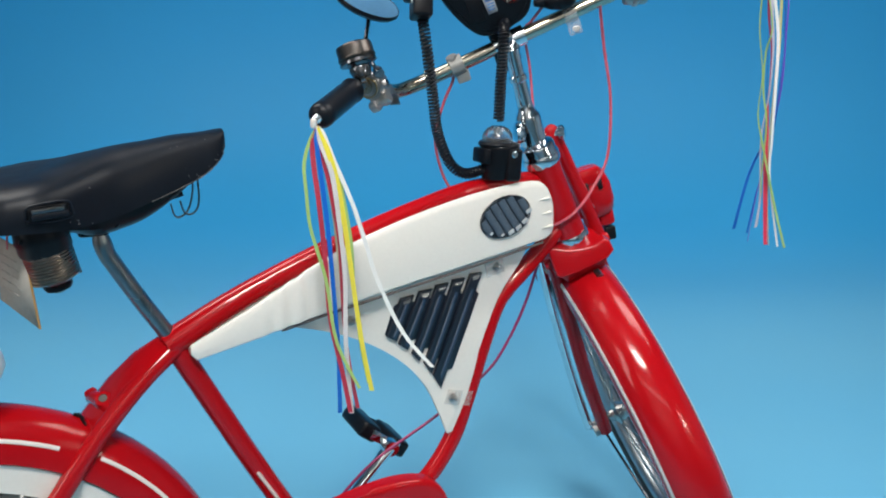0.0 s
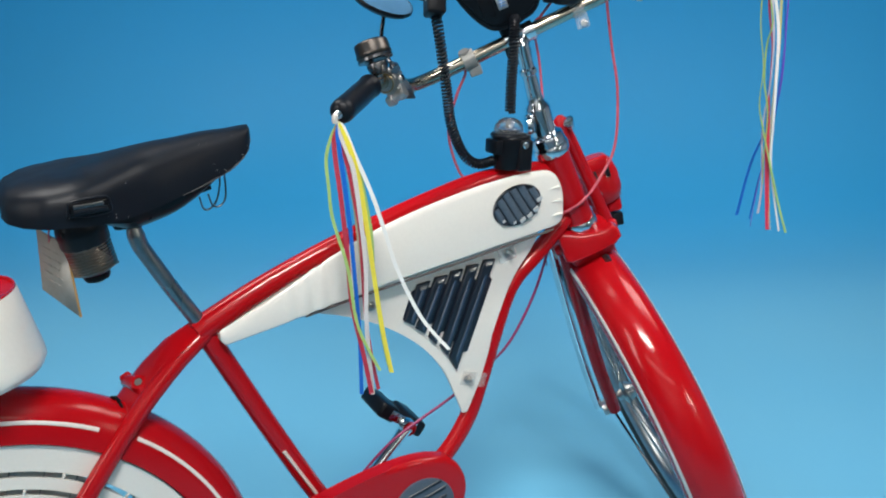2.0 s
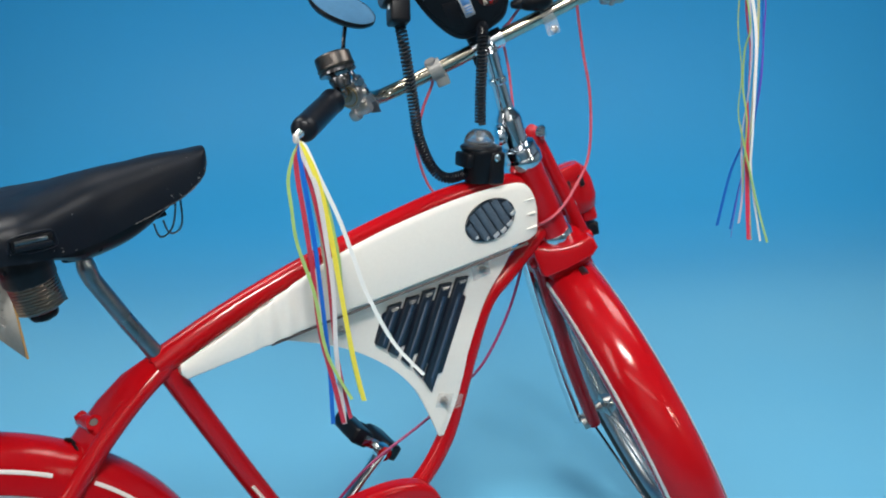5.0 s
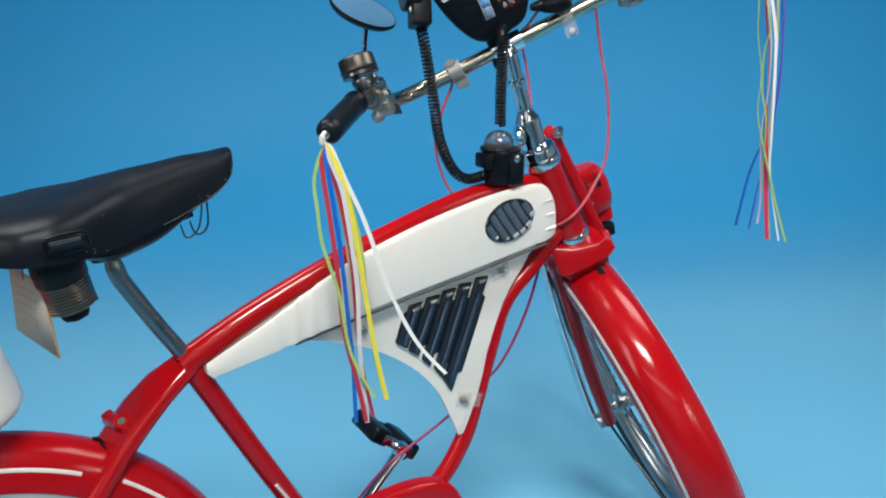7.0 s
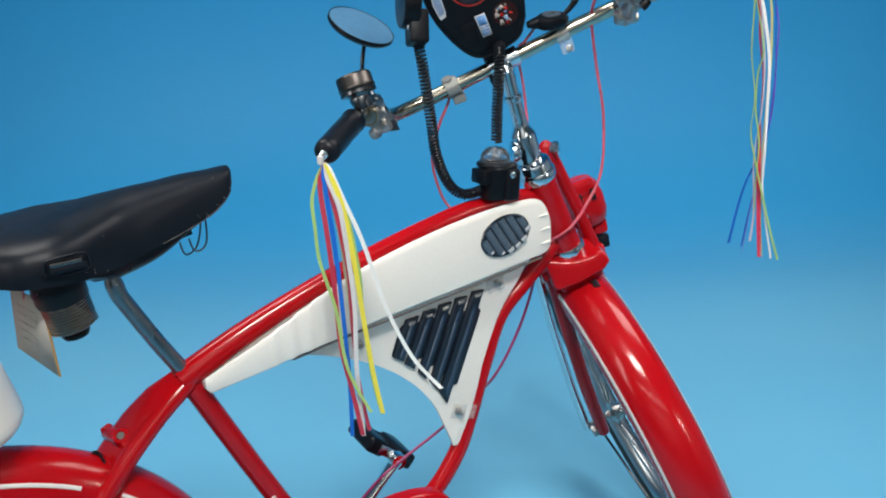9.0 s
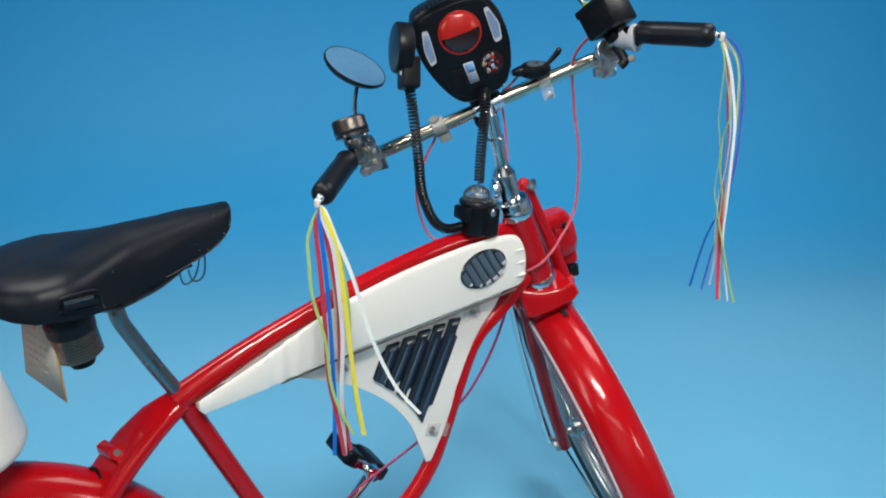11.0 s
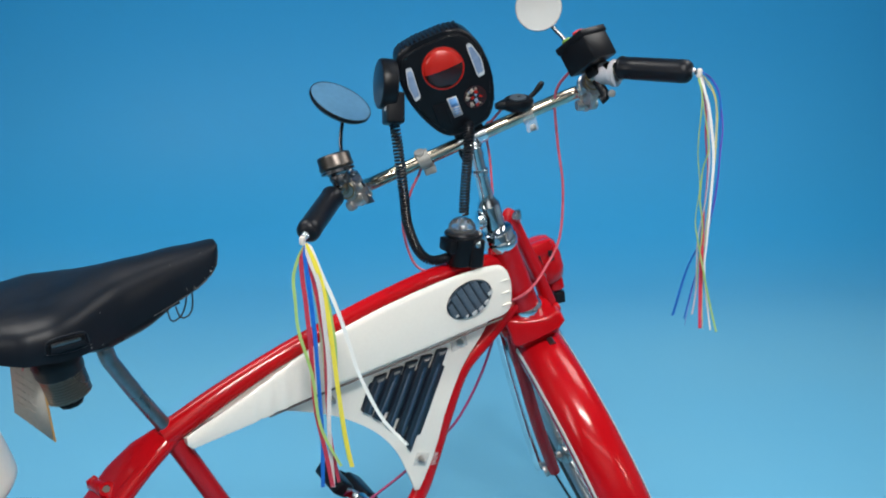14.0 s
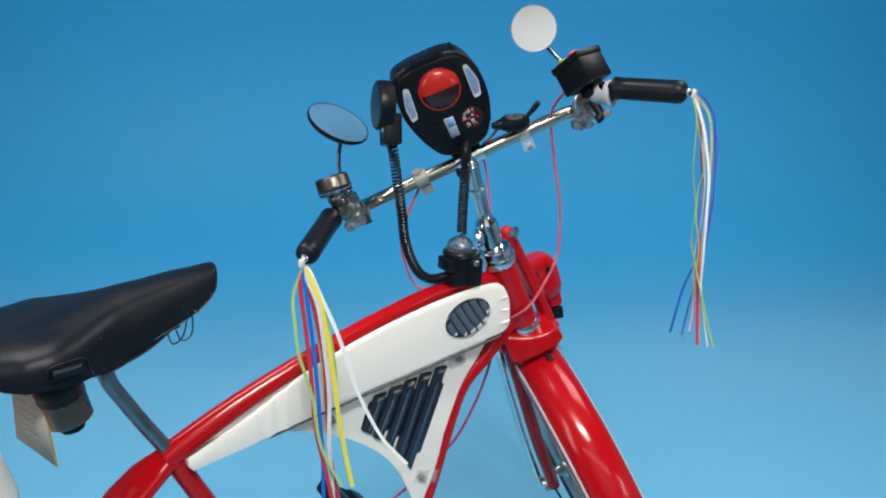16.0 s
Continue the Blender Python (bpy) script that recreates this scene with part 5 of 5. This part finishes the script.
part("clamp_lever", tube(B(), cr([(-0.080, -0.206, 0.422), (-0.100, -0.210, 0.402), (-0.102, -0.200, 0.396)], 4), 0.0075, 10), PLASTIC, cb)
part("lever_pin", lathe(B(), [(0, 0), (0.006, 0), (0.006, 0.004), (0, 0.005)], axis((-0.116, -0.216, 0.407), (-1, 0, 0.2)), 14), STEEL, cb)
part("collar", lathe(B(), [(0.0125, -0.022), (0.0165, -0.022), (0.0185, -0.014), (0.0185, 0.001), (0.0215, 0.003), (0.0215, 0.010), (0.0185, 0.012), (0.0125, 0.012)], axis((-0.094, -0.229, 0.431), (-0.72, -0.68, -0.06)), 24), COLLAR, cb, "pale plastic collar")
sh = thing("gear_shifter", TURNED, (0.03, -0.09, 0.37), "black thumb shifter with a grey dial", "shifter")
sm = axis((0.016, -0.088, 0.396), (-0.24, -0.26, 0.93), (0.05, -1, -0.20))
part("body", lathe(B(), [(0, -0.010), (0.017, -0.010), (0.021, -0.004), (0.021, 0.004), (0.017, 0.009), (0, 0.010)], sm @ Matrix.Diagonal((1.35, 0.9, 1, 1)), 28), PLASTIC, sh)
part("nose", tube(B(), [sm @ V(p) for p in ((-0.015, 0, 0), (-0.028, 0, -0.001), (-0.040, 0, -0.002))], [0.011, 0.009, 0.005], 12), PLASTIC, sh)
part("dial", lathe(B(), [(0, 0.0095), (0.0125, 0.0095), (0.0125, 0.012), (0, 0.0125)], sm @ Matrix.Diagonal((1.2, 0.85, 1, 1)), 24), DIAL, sh)
part("dial_mark", rbox(B(), (0.006, 0.002, 0.001), sm @ Matrix.Translation((0.002, 0, 0.013)), 0), PLASTIC, sh)
part("thumb_lever", tube(B(), cr([sm @ V((0.018, 0.002, 0.004)), sm @ V((0.033, 0.006, 0.015)), sm @ V((0.046, 0.009, 0.031))], 4), [0.0035, 0.004, 0.004, 0.0045, 0.0045, 0.005, 0.0056, 0.0052, 0.003], 10), PLASTIC, sh)
part("band", lathe(B(), [(0.0122, -0.010), (0.015, -0.010), (0.015, 0.010), (0.0122, 0.010)], axis((0.030, -0.100, 0.367), (0, -1, 0.08)), 20), TAPE, sh)
part("band_tab", rbox(B(), (0.008, 0.022, 0.030), axis((0.028, -0.103, 0.347), (0, 0, 1)), 0.003), TAPE, sh)
part("band_screw", lathe(B(), [(0, 0), (0.006, 0), (0.006, 0.003), (0, 0.004)], axis((0.0235, -0.104, 0.341), (-1, 0, 0.3)), 14), CHROME, sh)
bc = thing("cable_clip", TURNED, (0.03, 0.088, 0.35), "pale grey band clamp with two tabs on the handlebar", "clamp")
part("band", lathe(B(), [(0.0122, -0.011), (0.0165, -0.011), (0.0165, 0.011), (0.0122, 0.011)], axis((0.030, 0.096, 0.350), (0, 1, -0.09)), 20), CLIP, bc)
part("band_top", lathe(B(), [(0, -0.006), (0.009, -0.006), (0.0105, -0.003), (0.009, 0.002), (0, 0.003)], axis((0.028, 0.101, 0.366), (-0.2, 0.1, 1)), 16), CLIP, bc)
part("band_tab", rbox(B(), (0.008, 0.022, 0.020), axis((0.026, 0.092, 0.331), (0, 0, 1)), 0.003), CLIP, bc)

# ---- streamers ----


def ribbon(th, material, width, turn, depth, path, twist=0.0):
    """A flat strip hanging along offsets (across, down) from its thing's knot, a little behind or ahead of the others, twisting a little."""
    start = ORIGIN[th.name]
    pts = cr([V((0, 0, 0))] + [V((x, depth * min(1, 0.4 - z * 8), z)) for x, z in path], 6)
    bm = B()
    prev = None
    for i, p in enumerate(pts):
        s = i / (len(pts) - 1)
        a = turn + 0.35 * math.sin(turn * 9 + 5 * s) + twist * min(1.0, max(0.0, (s - 0.5) / 0.25))
        d = V((math.cos(a), math.sin(a), 0.05)) * (width / 2 * min(1.0, 0.45 + 4 * s))
        n = V((-math.sin(a), math.cos(a), 0)) * 0.00025
        row = [bm.verts.new(start + p + k) for k in (-d - n, d - n, d + n, -d + n)]
        if prev:
            for j in range(4):
                bm.faces.new((prev[j], prev[(j + 1) % 4], row[(j + 1) % 4], row[j]))
        else:
            bm.faces.new(row)
        prev = row
    bm.faces.new(prev[::-1])
    return part("ribbon", bm, RIBBONS[material], th)


def streamers(end, label, hang=(0, 0, 0)):
    start = TURNED @ V(end) + V(hang)
    th = thing("handlebar_streamers", Matrix(), start, label, "streamers", "handlebar streamers")
    part("knot", lathe(B(), [(0, -0.008), (0.003, -0.008), (0.0046, -0.005), (0.0040, -0.001), (0.0046, 0.001), (0.0035, 0.004), (0, 0.005)], axis(TURNED @ V(end), (0.05, 0, 1)), 14), WHITE_PAINT, th)
    return th


near = streamers(GA + (GA - V(pa[5])).normalized() * 0.016, "lime, red, blue, white and yellow ribbon streamers hanging from a grip", (0.0045, 0, -0.005))
ribbon(near, "lime", 0.0048, 0.3, -0.008, [(-0.010, -0.019), (-0.019, -0.051), (-0.018, -0.090), (-0.015, -0.141), (0.002, -0.216), (0.009, -0.291), (0.019, -0.334), (0.043, -0.390)])
ribbon(near, "woven_red", 0.0068, 0.15, -0.006, [(-0.007, -0.024), (-0.006, -0.060), (-0.003, -0.093), (0.002, -0.180), (0.005, -0.278), (0.018, -0.360), (0.028, -0.432)])
ribbon(near, "blue", 0.0062, 0.1, -0.004, [(-0.002, -0.019), (0.001, -0.052), (0.007, -0.128), (0.010, -0.192), (0.013, -0.285), (0.014, -0.327), (0.012, -0.434)])
ribbon(near, "pale", 0.0040, 0.5, 0.012, [(0.004, -0.040), (0.008, -0.075), (0.015, -0.140), (0.020, -0.230), (0.022, -0.300), (0.027, -0.360)])
ribbon(near, "woven_red", 0.0058, 0.5, 0.003, [(0.005, -0.044), (0.012, -0.080), (0.017, -0.119), (0.022, -0.172), (0.023, -0.289), (0.030, -0.371), (0.038, -0.430)])
ribbon(near, "woven_white", 0.0066, 0.15, -0.001, [(0.003, -0.022), (0.011, -0.046), (0.018, -0.074), (0.024, -0.143), (0.028, -0.220), (0.025, -0.318), (0.029, -0.437)])
ribbon(near, "lime", 0.0052, 0.5, 0.008, [(0.006, -0.011), (0.020, -0.050), (0.028, -0.091), (0.038, -0.172), (0.039, -0.242), (0.046, -0.328), (0.055, -0.389)])
ribbon(near, "yellow", 0.0072, 0.1, 0.001, [(0.012, -0.033), (0.020, -0.063), (0.026, -0.100), (0.033, -0.164), (0.041, -0.252), (0.050, -0.335), (0.060, -0.399)])
ribbon(near, "white", 0.0062, 0.2, 0.004, [(0.007, -0.011), (0.021, -0.052), (0.042, -0.109), (0.059, -0.170), (0.074, -0.225), (0.108, -0.305), (0.150, -0.361)])
far = streamers(GB + (GB - V((-0.095, -0.228, 0.431))).normalized() * 0.012, "lime, white, yellow, blue and red ribbon streamers hanging from a grip")
ribbon(far, "lime", 0.0040, 0.6, -0.006, [(0.000, -0.011), (0.009, -0.041), (0.013, -0.117), (0.025, -0.180), (0.026, -0.233), (0.037, -0.275), (0.071, -0.379), (0.092, -0.437)])
ribbon(far, "lime", 0.0036, 0.9, -0.003, [(0.002, -0.011), (0.014, -0.053), (0.031, -0.116), (0.027, -0.150), (0.030, -0.201), (0.041, -0.249), (0.044, -0.318), (0.048, -0.358)])
ribbon(far, "yellow", 0.0030, 1.0, 0.006, [(0.012, -0.011), (0.028, -0.030), (0.038, -0.058), (0.044, -0.096), (0.050, -0.170), (0.051, -0.236), (0.062, -0.365), (0.073, -0.437)])
ribbon(far, "pale", 0.0036, 0.9, 0.004, [(0.011, -0.014), (0.028, -0.034), (0.037, -0.062), (0.043, -0.110), (0.047, -0.180), (0.051, -0.275), (0.055, -0.318), (0.069, -0.432)])
ribbon(far, "white", 0.0042, 0.3, -0.002, [(0.005, -0.013), (0.020, -0.047), (0.030, -0.081), (0.042, -0.135), (0.048, -0.208), (0.052, -0.270), (0.057, -0.331), (0.083, -0.436)])
ribbon(far, "lilac", 0.0050, 0.5, 0.001, [(0.009, -0.019), (0.023, -0.061), (0.031, -0.105), (0.038, -0.146), (0.041, -0.205), (0.038, -0.272), (0.048, -0.358), (0.048, -0.407)])
ribbon(far, "blue", 0.0058, 1.1, 0.008, [(0.008, -0.002), (0.029, -0.021), (0.042, -0.047), (0.050, -0.098), (0.056, -0.152), (0.057, -0.211), (0.055, -0.262), (0.039, -0.298), (0.028, -0.338), (0.018, -0.412)], -0.9)
ribbon(far, "red", 0.0060, 1.5, 0.003, [(0.005, -0.011), (0.019, -0.053), (0.027, -0.105), (0.037, -0.152), (0.041, -0.214), (0.046, -0.268), (0.052, -0.324), (0.059, -0.379), (0.067, -0.435)], -1.4)
ribbon(far, "violet", 0.0032, 0.9, 0.010, [(0.019, -0.008), (0.037, -0.030), (0.047, -0.061), (0.054, -0.090), (0.056, -0.128), (0.060, -0.198), (0.055, -0.278), (0.046, -0.358), (0.042, -0.432)])
ribbon(far, "blue", 0.0026, 0.7, 0.012, [(0.015, -0.020), (0.030, -0.090), (0.035, -0.150), (0.045, -0.250), (0.050, -0.324), (0.046, -0.358), (0.040, -0.420)])

# ---- hook, tag and canister ----
hook = thing("wire_hook", BIKE, (0.216, 0.0, 0.935), "bent steel wire hook under the saddle nose", "hook")
part("wire", tube(B(), cr([(0.218, 0.012, 0.945), (0.219, 0.012, 0.925), (0.212, 0.012, 0.898), (0.200, 0.010, 0.887), (0.191, 0.008, 0.890), (0.187, 0.007, 0.907)], 6), 0.0014, 6), DARK_STEEL, hook)
part("wire", tube(B(), cr([(0.226, 0.010, 0.943), (0.226, 0.010, 0.910), (0.221, 0.008, 0.895), (0.211, 0.006, 0.890), (0.203, 0.004, 0.896), (0.199, 0.003, 0.911)], 6), 0.0014, 6), DARK_STEEL, hook)

tag = thing("paper_tag", BIKE, (-0.012, -0.062, 0.895), "worn cream card tag hanging from the saddle", "tag")
corner = [V((-0.030, -0.030, 0.896)), V((-0.033, -0.030, 0.813)), V((0.006, -0.088, 0.786)), V((0.000, -0.088, 0.885))]
n_ = (corner[1] - corner[0]).cross(corner[3] - corner[0]).normalized() * 0.0009
bm = B()
loops(bm, [[c + n_ for c in corner], [c - n_ for c in corner]])
part("card", bm, CARD, tag)
fx, fy = corner[3] - corner[0], corner[1] - corner[0]
for k in range(5):
    for x0, wd in ((0.15, 0.3), (0.5, 0.22 + 0.06 * (k % 2))):
        q = [corner[0] + fx * x + fy * y for x, y in ((x0, 0.22 + 0.13 * k), (x0 + wd, 0.22 + 0.13 * k), (x0 + wd, 0.245 + 0.13 * k), (x0, 0.245 + 0.13 * k))]
        sgn = 1 if n_.y < 0 else -1
        part("print_bar", loops(B(), [[c + n_ * 1.05 * sgn for c in q], [c + n_ * 1.4 * sgn for c in q]]), INK, tag)
part("card_edge", tube(B(), [corner[3] + n_ * 0.2, corner[3].lerp(corner[2], 0.5), corner[2]], 0.0014, 6), TAN, tag, "tan worn edge of the card")
part("string", tube(B(), cr([(-0.018, -0.055, 0.882), (-0.016, -0.062, 0.900), (-0.006, -0.066, 0.905), (0.0, -0.066, 0.893)], 5), 0.0012, 6), RED_CABLE, tag)

can = thing("canister", BIKE, (-0.142, -0.005, 0.674), "white tapered canister with a red inside behind the saddle", "canister")
cx = axis((-0.142, -0.005, 0.706), (-0.13, 0.0, 1))
part("wall", lathe(B(), [(0, -0.014), (0.088, -0.014), (0.098, -0.010), (0.1035, -0.001), (0.1032, 0.010), (0.0915, 0.101), (0.0900, 0.103), (0.0885, 0.101), (0.0885, 0.092), (0, 0.090)], cx, 56), WHITE, can)
part("lining", lathe(B(), [(0.0912, 0.1015), (0.0903, 0.1038), (0.0884, 0.1035), (0.0874, 0.0990), (0.082, 0.0970), (0, 0.0965)], cx, 56), RED, can, "red painted lining")
part("foot", lathe(B(), [(0, -0.032), (0.026, -0.032), (0.028, -0.026), (0.030, 0.004), (0, 0.004)], axis((-0.142, -0.005, 0.706), (0, 0, 1)), 32), WHITE, can)
